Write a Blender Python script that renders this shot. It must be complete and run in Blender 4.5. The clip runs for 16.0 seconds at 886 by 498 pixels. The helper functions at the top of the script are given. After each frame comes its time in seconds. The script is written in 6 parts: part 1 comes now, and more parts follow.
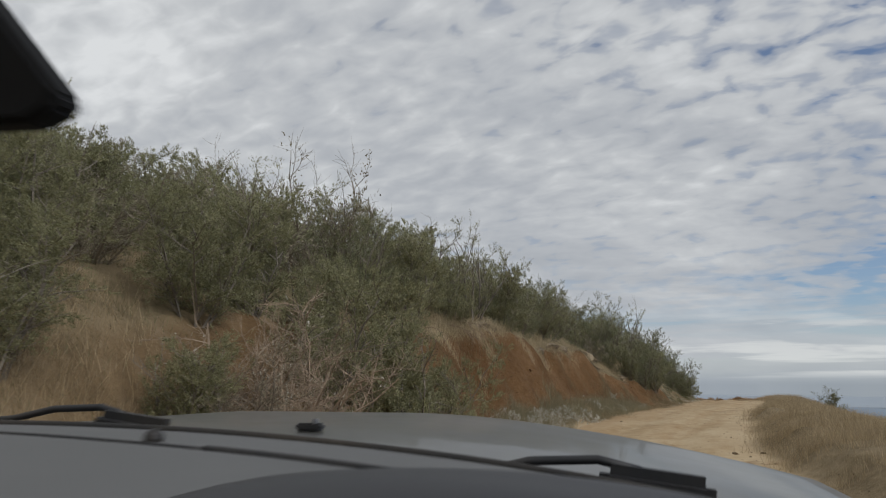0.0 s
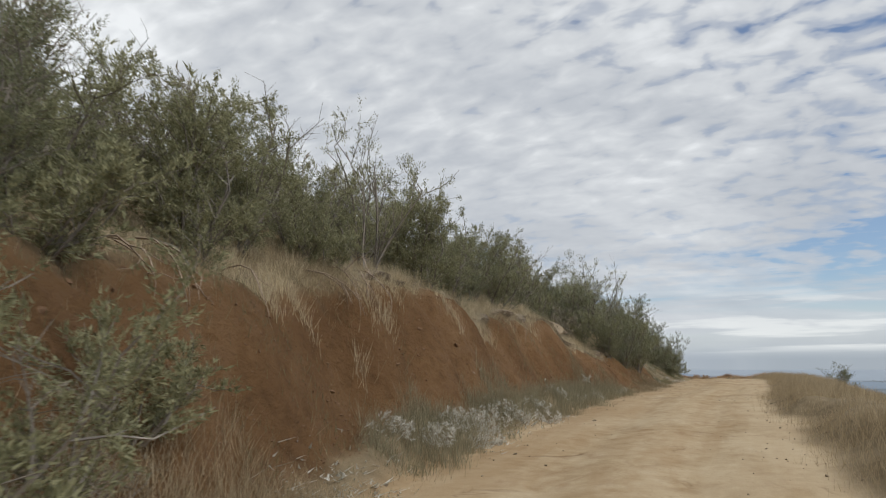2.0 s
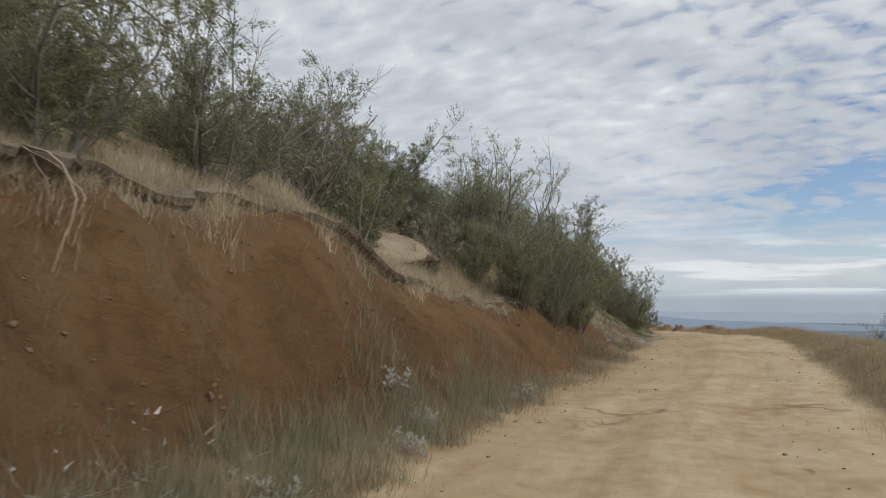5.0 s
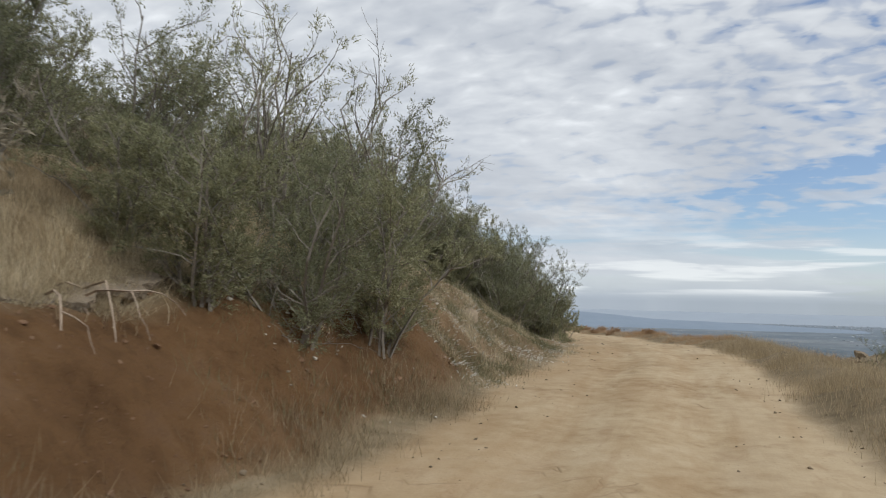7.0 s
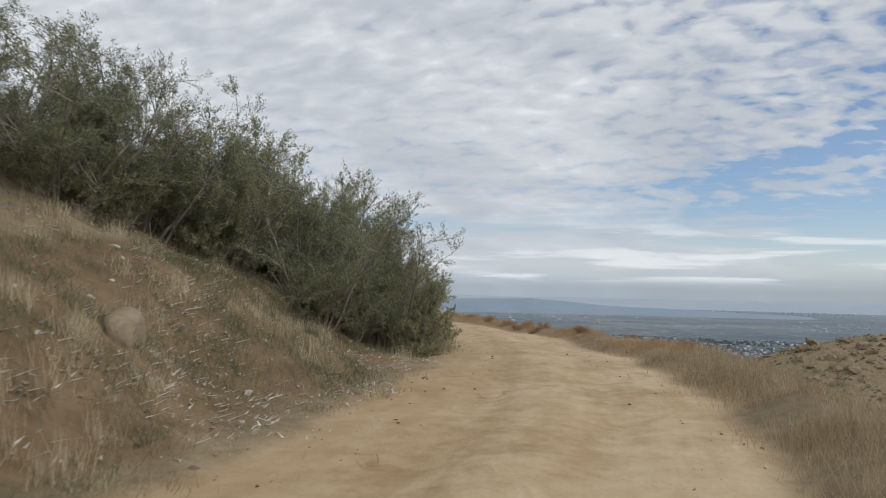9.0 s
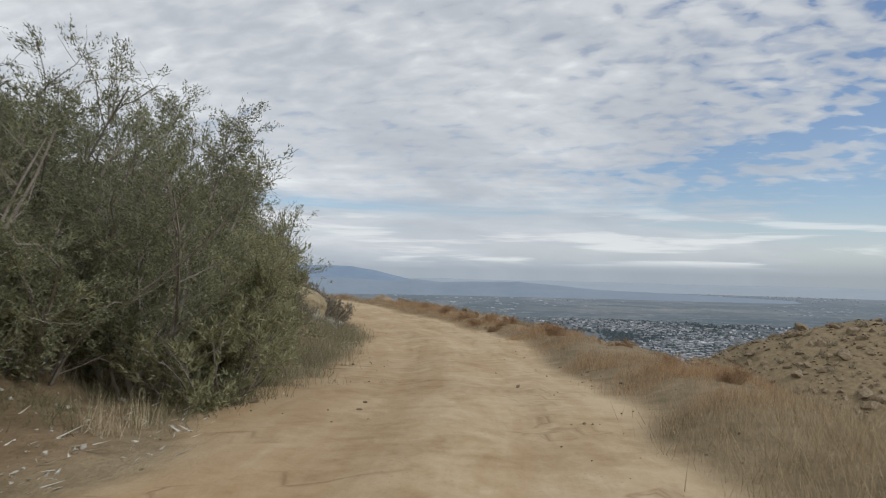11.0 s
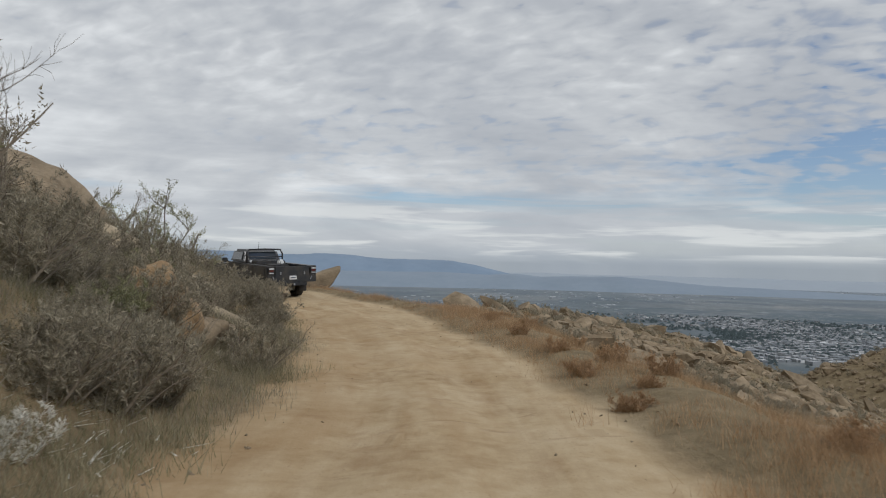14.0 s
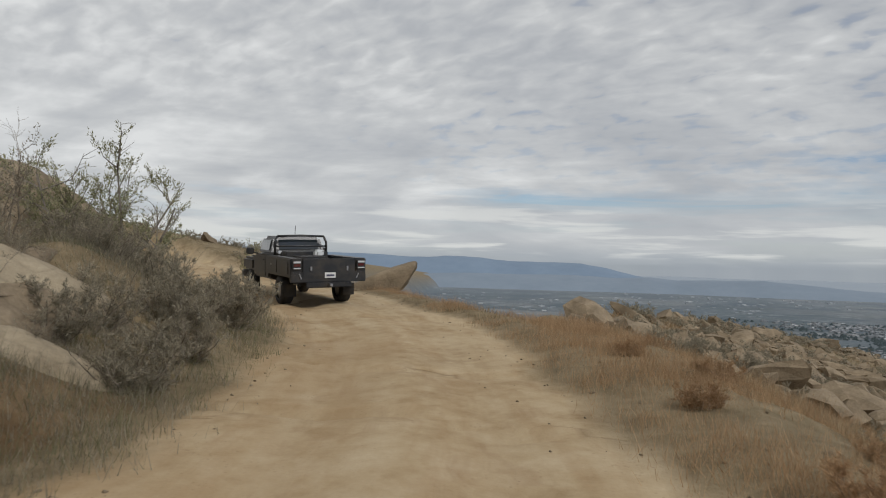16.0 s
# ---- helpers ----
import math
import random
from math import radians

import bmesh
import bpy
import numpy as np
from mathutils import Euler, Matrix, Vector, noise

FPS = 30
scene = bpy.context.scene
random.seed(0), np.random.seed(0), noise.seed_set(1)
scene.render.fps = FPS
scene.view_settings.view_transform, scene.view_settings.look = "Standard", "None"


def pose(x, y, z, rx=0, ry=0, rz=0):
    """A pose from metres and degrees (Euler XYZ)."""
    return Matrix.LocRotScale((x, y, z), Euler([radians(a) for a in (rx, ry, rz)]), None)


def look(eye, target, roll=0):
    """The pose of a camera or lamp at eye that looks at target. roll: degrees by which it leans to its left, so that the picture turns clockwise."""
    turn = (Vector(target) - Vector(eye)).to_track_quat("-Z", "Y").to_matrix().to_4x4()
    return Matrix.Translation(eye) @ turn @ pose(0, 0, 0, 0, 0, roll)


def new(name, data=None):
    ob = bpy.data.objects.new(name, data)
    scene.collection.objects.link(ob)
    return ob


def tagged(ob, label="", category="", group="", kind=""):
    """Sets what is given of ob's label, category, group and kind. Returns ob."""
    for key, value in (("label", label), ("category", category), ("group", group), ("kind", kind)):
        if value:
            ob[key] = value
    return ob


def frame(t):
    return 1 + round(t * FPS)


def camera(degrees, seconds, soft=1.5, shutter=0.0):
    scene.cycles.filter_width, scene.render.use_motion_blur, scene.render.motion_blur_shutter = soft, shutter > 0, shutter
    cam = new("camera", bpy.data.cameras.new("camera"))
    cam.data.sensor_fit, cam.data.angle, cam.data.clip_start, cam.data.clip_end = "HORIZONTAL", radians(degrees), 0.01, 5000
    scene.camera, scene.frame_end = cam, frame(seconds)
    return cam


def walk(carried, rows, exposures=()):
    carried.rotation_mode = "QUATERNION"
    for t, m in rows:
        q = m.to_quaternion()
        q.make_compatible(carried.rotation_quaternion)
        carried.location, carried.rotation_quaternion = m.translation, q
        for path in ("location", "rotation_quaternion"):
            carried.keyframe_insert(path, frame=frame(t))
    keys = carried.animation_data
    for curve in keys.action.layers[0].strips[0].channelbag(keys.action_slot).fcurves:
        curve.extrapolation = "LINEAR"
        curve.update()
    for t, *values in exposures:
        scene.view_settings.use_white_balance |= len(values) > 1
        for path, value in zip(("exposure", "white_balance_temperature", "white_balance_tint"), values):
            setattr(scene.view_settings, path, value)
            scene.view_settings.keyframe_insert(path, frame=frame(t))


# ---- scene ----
cam = camera(64.0, 16.0, soft=1.1, shutter=0.15)
# seconds, eye, yaw, pitch, roll (degrees)
PATH = [
    (0.0, 0.000, 0.000, 1.550, -0.00, 10.83, 0.06),
    (0.5, 0.423, 1.809, 1.648, -0.36, 10.64, -0.01),
    (1.0, 0.864, 3.695, 1.679, -0.81, 10.63, -0.10),
    (1.5, 1.456, 5.724, 1.660, -1.20, 10.50, -0.34),
    (2.0, 2.056, 7.854, 1.646, -1.64, 9.09, -0.54),
    (2.5, 2.808, 10.220, 1.663, -2.03, 7.91, -0.77),
    (3.0, 3.634, 12.868, 1.698, -2.44, 6.41, -1.00),
    (3.5, 4.501, 15.511, 1.764, -2.80, 5.53, -0.94),
    (4.0, 5.462, 18.146, 1.882, -3.06, 5.18, -1.04),
    (4.2, 5.880, 19.203, 1.940, -3.13, 4.95, -0.94),
    (6.3, 10.155, 29.515, 1.938, -6.15, 4.01, 1.14),
    (6.5, 10.678, 30.297, 1.939, -6.68, 4.00, 0.85),
    (7.0, 11.975, 32.298, 1.931, -7.59, 3.86, 1.11),
    (7.5, 13.286, 34.510, 1.905, -8.59, 3.85, 0.96),
    (8.0, 14.565, 36.850, 1.900, -9.52, 3.85, 0.62),
    (8.5, 15.850, 39.110, 1.921, -10.18, 3.55, 0.52),
    (9.0, 17.079, 41.522, 1.966, -10.86, 2.94, 1.01),
    (9.5, 18.231, 43.693, 2.035, -11.43, 2.31, 1.45),
    (10.0, 19.149, 45.406, 1.967, -12.03, 2.01, 1.21),
    (10.2, 19.428, 46.094, 1.959, -12.46, 1.91, 0.98),
    (12.3, 22.441, 55.044, 1.952, -9.30, 1.27, 1.18),
    (12.5, 22.721, 56.055, 1.925, -8.85, 1.26, 1.07),
    (13.0, 23.300, 58.607, 1.829, -7.70, 1.14, 0.95),
    (13.5, 23.814, 61.108, 1.725, -6.14, 1.12, 0.99),
    (14.0, 24.260, 63.737, 1.666, -3.88, 1.02, 1.23),
    (14.5, 24.629, 66.247, 1.592, -0.53, 1.02, 1.20),
    (15.0, 24.977, 68.682, 1.536, 2.61, 0.94, 1.29),
    (15.5, 25.319, 70.992, 1.498, 4.26, 0.93, 1.32),
    (16.0, 25.470, 73.309, 1.357, 6.44, 1.00, 1.40),
]


def eye_pose(x, y, z, yaw, pitch, roll):
    a, b = radians(yaw), radians(pitch)
    way = Vector((-math.sin(a) * math.cos(b), math.cos(a) * math.cos(b), math.sin(b)))
    return look(Vector((x, y, z)), Vector((x, y, z)) + way, roll)


walk(cam, [(t, eye_pose(*p)) for t, *p in PATH], [(0.0, -0.28, 6300, 10), (0.6, -0.28, 6300, 10), (1.5, -0.02, 6300, 10), (2.5, 0.05, 6200, 10), (3.5, 0.0, 6150, 10), (6.5, 0.04, 6150, 10), (7.5, 0.2, 6150, 10), (8.5, 0.08, 6150, 10), (10.0, -0.03, 6150, 10), (12.5, -0.06, 6200, 10), (14.5, -0.24, 6250, 10), (16.0, -0.26, 6400, 10)])

# ---- sky and sun ----
SUN_TURN, SUN_HIGH = -125.0, 42.0      # degrees to the left of +y, and up


def math_node(tree, op, a, b=None, c=None, clamp=False):
    n = tree.nodes.new("ShaderNodeMath")
    n.operation, n.use_clamp = op, clamp
    for k, v in enumerate((a, b, c)):
        if v is None:
            continue
        if isinstance(v, (int, float)):
            n.inputs[k].default_value = v
        else:
            tree.links.new(v, n.inputs[k])
    return n.outputs[0]


def ramp(tree, fac, stops, smooth=False):
    n = tree.nodes.new("ShaderNodeValToRGB")
    r = n.color_ramp
    r.interpolation = "EASE" if smooth else "LINEAR"
    while len(r.elements) < len(stops):
        r.elements.new(0.5)
    for e, (p, c) in zip(r.elements, stops):
        e.position = p
        e.color = (c, c, c, 1) if isinstance(c, (int, float)) else (*c, 1)
    tree.links.new(fac, n.inputs[0])
    return n.outputs[0]


def mix(tree, fac, a, b, blend="MIX"):
    n = tree.nodes.new("ShaderNodeMix")
    n.data_type, n.blend_type = "RGBA", blend
    n.clamp_factor = True
    for k, v in ((0, fac), (6, a), (7, b)):
        if isinstance(v, (int, float)):
            n.inputs[k].default_value = v
        elif isinstance(v, tuple):
            n.inputs[k].default_value = (*v, 1)
        else:
            tree.links.new(v, n.inputs[k])
    return n.outputs[2]


def noise_tex(tree, vector, scale, detail=4.0, rough=0.55, distort=0.0):
    n = tree.nodes.new("ShaderNodeTexNoise")
    n.inputs["Scale"].default_value = scale
    n.inputs["Detail"].default_value = detail
    n.inputs["Roughness"].default_value = rough
    n.inputs["Distortion"].default_value = distort
    if vector is not None:
        tree.links.new(vector, n.inputs["Vector"])
    return n.outputs["Fac"]


def mapping(tree, vector, scale=(1, 1, 1), turn=(0, 0, 0), move=(0, 0, 0)):
    n = tree.nodes.new("ShaderNodeMapping")
    n.inputs["Scale"].default_value = scale
    n.inputs["Rotation"].default_value = [radians(a) for a in turn]
    n.inputs["Location"].default_value = move
    tree.links.new(vector, n.inputs["Vector"])
    return n.outputs[0]


def make_world():
    world = bpy.data.worlds.new("sky")
    scene.world = world
    world.use_nodes = True
    t = world.node_tree
    t.nodes.clear()
    out = t.nodes.new("ShaderNodeOutputWorld")
    back = t.nodes.new("ShaderNodeBackground")
    sky = t.nodes.new("ShaderNodeTexSky")
    sky.sky_type, sky.sun_disc = "NISHITA", False
    sky.sun_elevation, sky.sun_rotation = radians(SUN_HIGH), radians(-SUN_TURN)
    sky.air_density, sky.dust_density, sky.ozone_density = 1.0, 0.6, 2.0
    sky.altitude = 600
    coord = t.nodes.new("ShaderNodeTexCoord").outputs["Generated"]
    sep = t.nodes.new("ShaderNodeSeparateXYZ")
    t.links.new(coord, sep.inputs[0])
    up = math_node(t, "MAXIMUM", sep.outputs[2], 0.0)
    low = math_node(t, "ADD", up, 0.30)
    flat = t.nodes.new("ShaderNodeCombineXYZ")
    t.links.new(math_node(t, "DIVIDE", sep.outputs[0], low), flat.inputs[0])
    t.links.new(math_node(t, "DIVIDE", sep.outputs[1], low), flat.inputs[1])
    plane = flat.outputs[0]
    band = t.nodes.new("ShaderNodeCombineXYZ")
    t.links.new(math_node(t, "ARCTAN2", sep.outputs[0], sep.outputs[1]), band.inputs[0])
    t.links.new(up, band.inputs[1])
    # rippled cloud sheet in rows of puffs above, thin level streaks below
    puffs = noise_tex(t, mapping(t, mapping(t, plane, (1, 1, 1), (0, 0, 28)), (2.7, 4.0, 1)), 4.6, 3.0, 0.45, 0.3)
    warp = noise_tex(t, mapping(t, plane, (1.0, 1.6, 1), (0, 0, 38)), 1.5, 4.0, 0.55, 0.3)
    large = noise_tex(t, mapping(t, plane, (0.45, 0.6, 1), (0, 0, 20), (3.1, 1.7, 0)), 1.2, 3.0, 0.5)
    streak = noise_tex(t, mapping(t, band.outputs[0], (1.6, 22.0, 1), (0, 0, 1.5), (1.3, 0.4, 0)), 1.6, 5.0, 0.58, 0.5)
    wisps = noise_tex(t, mapping(t, band.outputs[0], (3.0, 34.0, 1), (0, 0, -2), (5.3, 2.4, 0)), 1.4, 4.0, 0.55, 0.3)
    high = ramp(t, up, [(0.075, 0.0), (0.13, 0.5), (0.22, 1.0)], True)
    cover_hi = math_node(t, "ADD", math_node(t, "MULTIPLY", puffs, 0.78), math_node(t, "MULTIPLY", large, 0.70))
    cover_lo = math_node(t, "ADD", math_node(t, "MULTIPLY", streak, 0.70), math_node(t, "MULTIPLY", large, 0.62))
    cover = mix(t, high, cover_lo, cover_hi)
    cover = math_node(t, "ADD", cover, math_node(t, "MULTIPLY", sep.outputs[0], -0.28))
    turn_right = math_node(t, "ARCTAN2", sep.outputs[0], sep.outputs[1])

    def gap(az, high, wide, tall, slope, depth):
        """A long opening in the cloud sheet round a direction."""
        u = math_node(t, "DIVIDE", math_node(t, "SUBTRACT", turn_right, az), wide)
        lift = math_node(t, "MULTIPLY_ADD", math_node(t, "SUBTRACT", turn_right, az), slope, high)
        v = math_node(t, "DIVIDE", math_node(t, "SUBTRACT", up, lift), tall)
        r = math_node(t, "ADD", math_node(t, "MULTIPLY", u, u), math_node(t, "MULTIPLY", v, v))
        return math_node(t, "MULTIPLY", math_node(t, "EXPONENT", math_node(t, "MULTIPLY", r, -1.0)), depth)

    for spot in ((0.70, 0.178, 0.22, 0.016, 0.20, 0.17), (0.56, 0.108, 0.10, 0.011, 0.0, 0.15), (0.10, 0.090, 0.20, 0.008, -0.03, 0.12)):
        cover = math_node(t, "SUBTRACT", cover, gap(*spot))
    mask = ramp(t, cover, [(0.46, 0.12), (0.56, 0.70), (0.68, 0.97)], True)
    shade_hi = math_node(t, "ADD", math_node(t, "MULTIPLY", puffs, 0.55), math_node(t, "MULTIPLY", warp, 0.45))
    shade_lo = math_node(t, "ADD", math_node(t, "MULTIPLY", wisps, 0.6), math_node(t, "MULTIPLY", streak, 0.4))
    soft = noise_tex(t, mapping(t, plane, (1.3, 1.9, 1), (0, 0, 25), (2.2, 5.1, 0)), 1.7, 6.0, 0.55, 0.3)
    shade_lo = math_node(t, "ADD", math_node(t, "MULTIPLY", shade_lo, 0.35), math_node(t, "MULTIPLY", soft, 0.65))
    shade_hi = math_node(t, "ADD", math_node(t, "MULTIPLY", shade_hi, 0.7), math_node(t, "MULTIPLY", soft, 0.3))
    shade = mix(t, ramp(t, up, [(0.10, 0.0), (0.30, 1.0)], True), shade_lo, shade_hi)
    shade = math_node(t, "ADD", shade, math_node(t, "MULTIPLY", sep.outputs[0], -0.11))
    cloud = ramp(t, shade, [(0.33, (0.47, 0.490, 0.515)), (0.45, (0.56, 0.575, 0.59)), (0.54, (0.665, 0.675, 0.675)), (0.66, (0.88, 0.885, 0.87))])
    blue = mix(t, 1.0, sky.outputs[0], (0.094, 0.098, 0.104), "MULTIPLY")
    col = mix(t, mask, blue, cloud)
    haze = ramp(t, up, [(0.0, 1.0), (0.035, 0.6), (0.11, 0.0)], True)
    murk = ramp(t, up, [(0.0, (0.34, 0.385, 0.43)), (0.012, (0.42, 0.465, 0.505)), (0.03, (0.60, 0.625, 0.64)), (0.07, (0.58, 0.61, 0.64))])
    col = mix(t, math_node(t, "MULTIPLY", haze, 0.75), col, murk)
    bright = math_node(t, "MULTIPLY", ramp(t, wisps, [(0.50, 0.0), (0.62, 1.0)], True), ramp(t, up, [(0.006, 0.0), (0.018, 1.0), (0.06, 0.8), (0.10, 0.0)], True))
    col = mix(t, math_node(t, "MULTIPLY", bright, 0.85), col, (0.82, 0.83, 0.80))
    t.links.new(col, back.inputs[0])
    back.inputs[1].default_value = 1.0
    t.links.new(back.outputs[0], out.inputs[0])


make_world()
sun_data = bpy.data.lights.new("sun", "SUN")
sun_data.energy, sun_data.angle, sun_data.color = 2.0, radians(20), (1.0, 0.97, 0.93)
sun = new("sun", sun_data)
_a, _b = radians(SUN_TURN), radians(SUN_HIGH)
_from = Vector((-math.sin(_a) * math.cos(_b), math.cos(_a) * math.cos(_b), math.sin(_b)))
sun.matrix_world = look(_from * 60, (0, 0, 0))


# ---- materials ----
def material(name, rough=0.8, metal=0.0, spec=0.5):
    m = bpy.data.materials.new(name)
    m.use_nodes = True
    t = m.node_tree
    b = t.nodes["Principled BSDF"]
    b.inputs["Roughness"].default_value = rough
    b.inputs["Metallic"].default_value = metal
    b.inputs["Specular IOR Level"].default_value = spec
    return m, t, b


def bump(t, b, height, strength, distance):
    n = t.nodes.new("ShaderNodeBump")
    n.inputs["Strength"].default_value = strength
    n.inputs["Distance"].default_value = distance
    t.links.new(height, n.inputs["Height"])
    t.links.new(n.outputs[0], b.inputs["Normal"])


def place(t):
    return t.nodes.new("ShaderNodeNewGeometry").outputs["Position"]


def local(t):
    return t.nodes.new("ShaderNodeTexCoord").outputs["Object"]


def two_tone(name, dark, light, scale, fine, rough=0.85, bump_strength=0.3, bump_dist=0.02, vary=0.0, obj=True):
    """A surface with large patches, fine grain and relief."""
    m, t, b = material(name, rough)
    v = local(t) if obj else place(t)
    big = noise_tex(t, v, scale, 3.0)
    small = noise_tex(t, v, fine, 5.0, 0.65)
    f = math_node(t, "ADD", math_node(t, "MULTIPLY", big, 0.6), math_node(t, "MULTIPLY", small, 0.4))
    col = ramp(t, f, [(0.34, dark), (0.66, light)])
    if vary:
        info = t.nodes.new("ShaderNodeObjectInfo").outputs["Random"]
        hsv = t.nodes.new("ShaderNodeHueSaturation")
        t.links.new(math_node(t, "MULTIPLY_ADD", info, 2 * vary, 1 - vary), hsv.inputs["Value"])
        t.links.new(col, hsv.inputs["Color"])
        col = hsv.outputs[0]
    t.links.new(col, b.inputs["Base Color"])
    bump(t, b, small, bump_strength, bump_dist)
    return m


def foliage(name, dark, light, vary=0.25):
    m, t, b = material(name, 0.65, 0.0, 0.25)
    r = t.nodes.new("ShaderNodeNewGeometry").outputs["Random Per Island"]
    info = t.nodes.new("ShaderNodeObjectInfo").outputs["Random"]
    f = math_node(t, "MULTIPLY_ADD", r, 0.75, math_node(t, "MULTIPLY", info, 0.25))
    col = ramp(t, f, [(0.05, dark), (0.95, light)])
    t.links.new(col, b.inputs["Base Color"])
    thin = t.nodes.new("ShaderNodeBsdfTranslucent")
    t.links.new(col, thin.inputs["Color"])
    both = t.nodes.new("ShaderNodeMixShader")
    both.inputs[0].default_value = 0.42
    t.links.new(b.outputs[0], both.inputs[1])
    t.links.new(thin.outputs[0], both.inputs[2])
    t.links.new(both.outputs[0], t.nodes["Material Output"].inputs["Surface"])
    return m


def ground_material():
    m, t, b = material("earth", 0.95, 0.0, 0.15)
    p = place(t)
    zone = t.nodes.new("ShaderNodeAttribute")
    zone.attribute_name = "zone"
    sep = t.nodes.new("ShaderNodeSeparateColor")
    t.links.new(zone.outputs["Color"], sep.inputs[0])
    road, cut, valley = sep.outputs[0], sep.outputs[1], sep.outputs[2]
    lane = t.nodes.new("ShaderNodeAttribute")
    lane.attribute_name = "lane"
    n1 = noise_tex(t, p, 0.55, 4.0)
    n2 = noise_tex(t, p, 3.5, 5.0, 0.6)
    n3 = noise_tex(t, p, 26.0, 4.0, 0.65)
    g = math_node(t, "ADD", math_node(t, "MULTIPLY", n1, 0.5), math_node(t, "MULTIPLY", n2, 0.5))
    dirt = ramp(t, g, [(0.32, (0.30, 0.200, 0.102)), (0.5, (0.45, 0.336, 0.196)), (0.68, (0.54, 0.425, 0.275))])
    red = ramp(t, g, [(0.32, (0.098, 0.051, 0.021)), (0.5, (0.178, 0.097, 0.041)), (0.66, (0.285, 0.172, 0.086))])
    soil = ramp(t, g, [(0.30, (0.135, 0.102, 0.058)), (0.5, (0.235, 0.180, 0.105)), (0.7, (0.35, 0.275, 0.17))])
    # worn bands along the carriageway
    worn = noise_tex(t, mapping(t, lane.outputs["Vector"], (1.5, 0.16, 1)), 1.6, 4.0, 0.6, 0.4)
    dirt = mix(t, ramp(t, worn, [(0.36, 0.32), (0.5, 0.0)]), dirt, (0.34, 0.215, 0.105))
    dirt = mix(t, ramp(t, worn, [(0.52, 0.0), (0.66, 0.32)]), dirt, (0.54, 0.43, 0.28))
    across = t.nodes.new("ShaderNodeSeparateXYZ")
    t.links.new(lane.outputs["Vector"], across.inputs[0])
    broad = noise_tex(t, mapping(t, lane.outputs["Vector"], (0.8, 0.22, 1), (0, 0, 0), (2, 5, 0)), 0.9, 4.0, 0.6, 0.8)
    # earth washed down from the bank along the inner side, pale packed dust on the outer
    wash = math_node(t, "MULTIPLY_ADD", across.outputs[0], -0.16, math_node(t, "MULTIPLY_ADD", broad, 1.7, -0.36))
    dirt = mix(t, ramp(t, wash, [(0.35, 0.0), (1.0, 0.5)], True), dirt, (0.36, 0.24, 0.125))
    dirt = mix(t, ramp(t, wash, [(0.0, 0.5), (0.42, 0.0)], True), dirt, (0.54, 0.425, 0.272))
    stain = noise_tex(t, mapping(t, lane.outputs["Vector"], (1.1, 0.5, 1), (0, 0, 0), (4, 9, 0)), 1.3, 5.0, 0.65, 0.6)
    dirt = mix(t, ramp(t, stain, [(0.56, 0.0), (0.68, 0.45)]), dirt, (0.30, 0.19, 0.098))
    red = mix(t, ramp(t, n2, [(0.5, 0.0), (0.68, 0.55)]), red, (0.115, 0.058, 0.027))
    # runnels washed into the track
    runnel = noise_tex(t, mapping(t, lane.outputs["Vector"], (0.30, 0.42, 1), (0, 0, 24), (7, 3, 0)), 1.0, 2.5, 0.5, 0.35)
    rut = ramp(t, math_node(t, "ABSOLUTE", math_node(t, "SUBTRACT", runnel, 0.5)), [(0.0, 1.0), (0.004, 0.8), (0.014, 0.25), (0.035, 0.0)])
    rut = math_node(t, "MULTIPLY", rut, ramp(t, noise_tex(t, lane.outputs["Vector"], 0.33, 3.0, 0.6), [(0.57, 0.0), (0.66, 1.0)]))
    dirt = mix(t, math_node(t, "MULTIPLY", rut, 0.8), dirt, (0.20, 0.122, 0.06))
    pebble = t.nodes.new("ShaderNodeTexVoronoi")
    pebble.inputs["Scale"].default_value = 14.0
    pebble.inputs["Randomness"].default_value = 1.0
    t.links.new(p, pebble.inputs["Vector"])
    grit = math_node(t, "MULTIPLY", ramp(t, pebble.outputs["Distance"], [(0.10, 1.0), (0.22, 0.0)]), ramp(t, noise_tex(t, p, 1.1, 4.0, 0.6), [(0.50, 0.0), (0.62, 1.0)]))
    dirt = mix(t, math_node(t, "MULTIPLY", grit, 0.5), dirt, (0.24, 0.155, 0.082))
    flaw = noise_tex(t, mapping(t, lane.outputs["Vector"], (0.5, 0.8, 1), (0, 0, -35), (1, 8, 0)), 1.3, 3.0, 0.55, 0.5)
    crack = ramp(t, math_node(t, "ABSOLUTE", math_node(t, "SUBTRACT", flaw, 0.5)), [(0.0, 1.0), (0.006, 0.6), (0.022, 0.0)])
    crack = math_node(t, "MULTIPLY", crack, ramp(t, noise_tex(t, lane.outputs["Vector"], 0.5, 3.0, 0.6), [(0.54, 0.0), (0.64, 1.0)]))
    dirt = mix(t, math_node(t, "MULTIPLY", crack, 0.5), dirt, (0.22, 0.135, 0.068))
    rut = math_node(t, "MAXIMUM", rut, math_node(t, "MULTIPLY", crack, 0.4))
    col = mix(t, cut, soil, red)
    col = mix(t, road, col, dirt)
    # valley floor: trees, fields and streets, with a blue haze tint in their colours
    cells = t.nodes.new("ShaderNodeTexVoronoi")
    cells.inputs["Scale"].default_value = 0.007
    t.links.new(mapping(t, p, (1, 0.7, 0), (0, 0, 14)), cells.inputs["Vector"])
    shade = t.nodes.new("ShaderNodeSeparateColor")
    t.links.new(cells.outputs["Color"], shade.inputs[0])
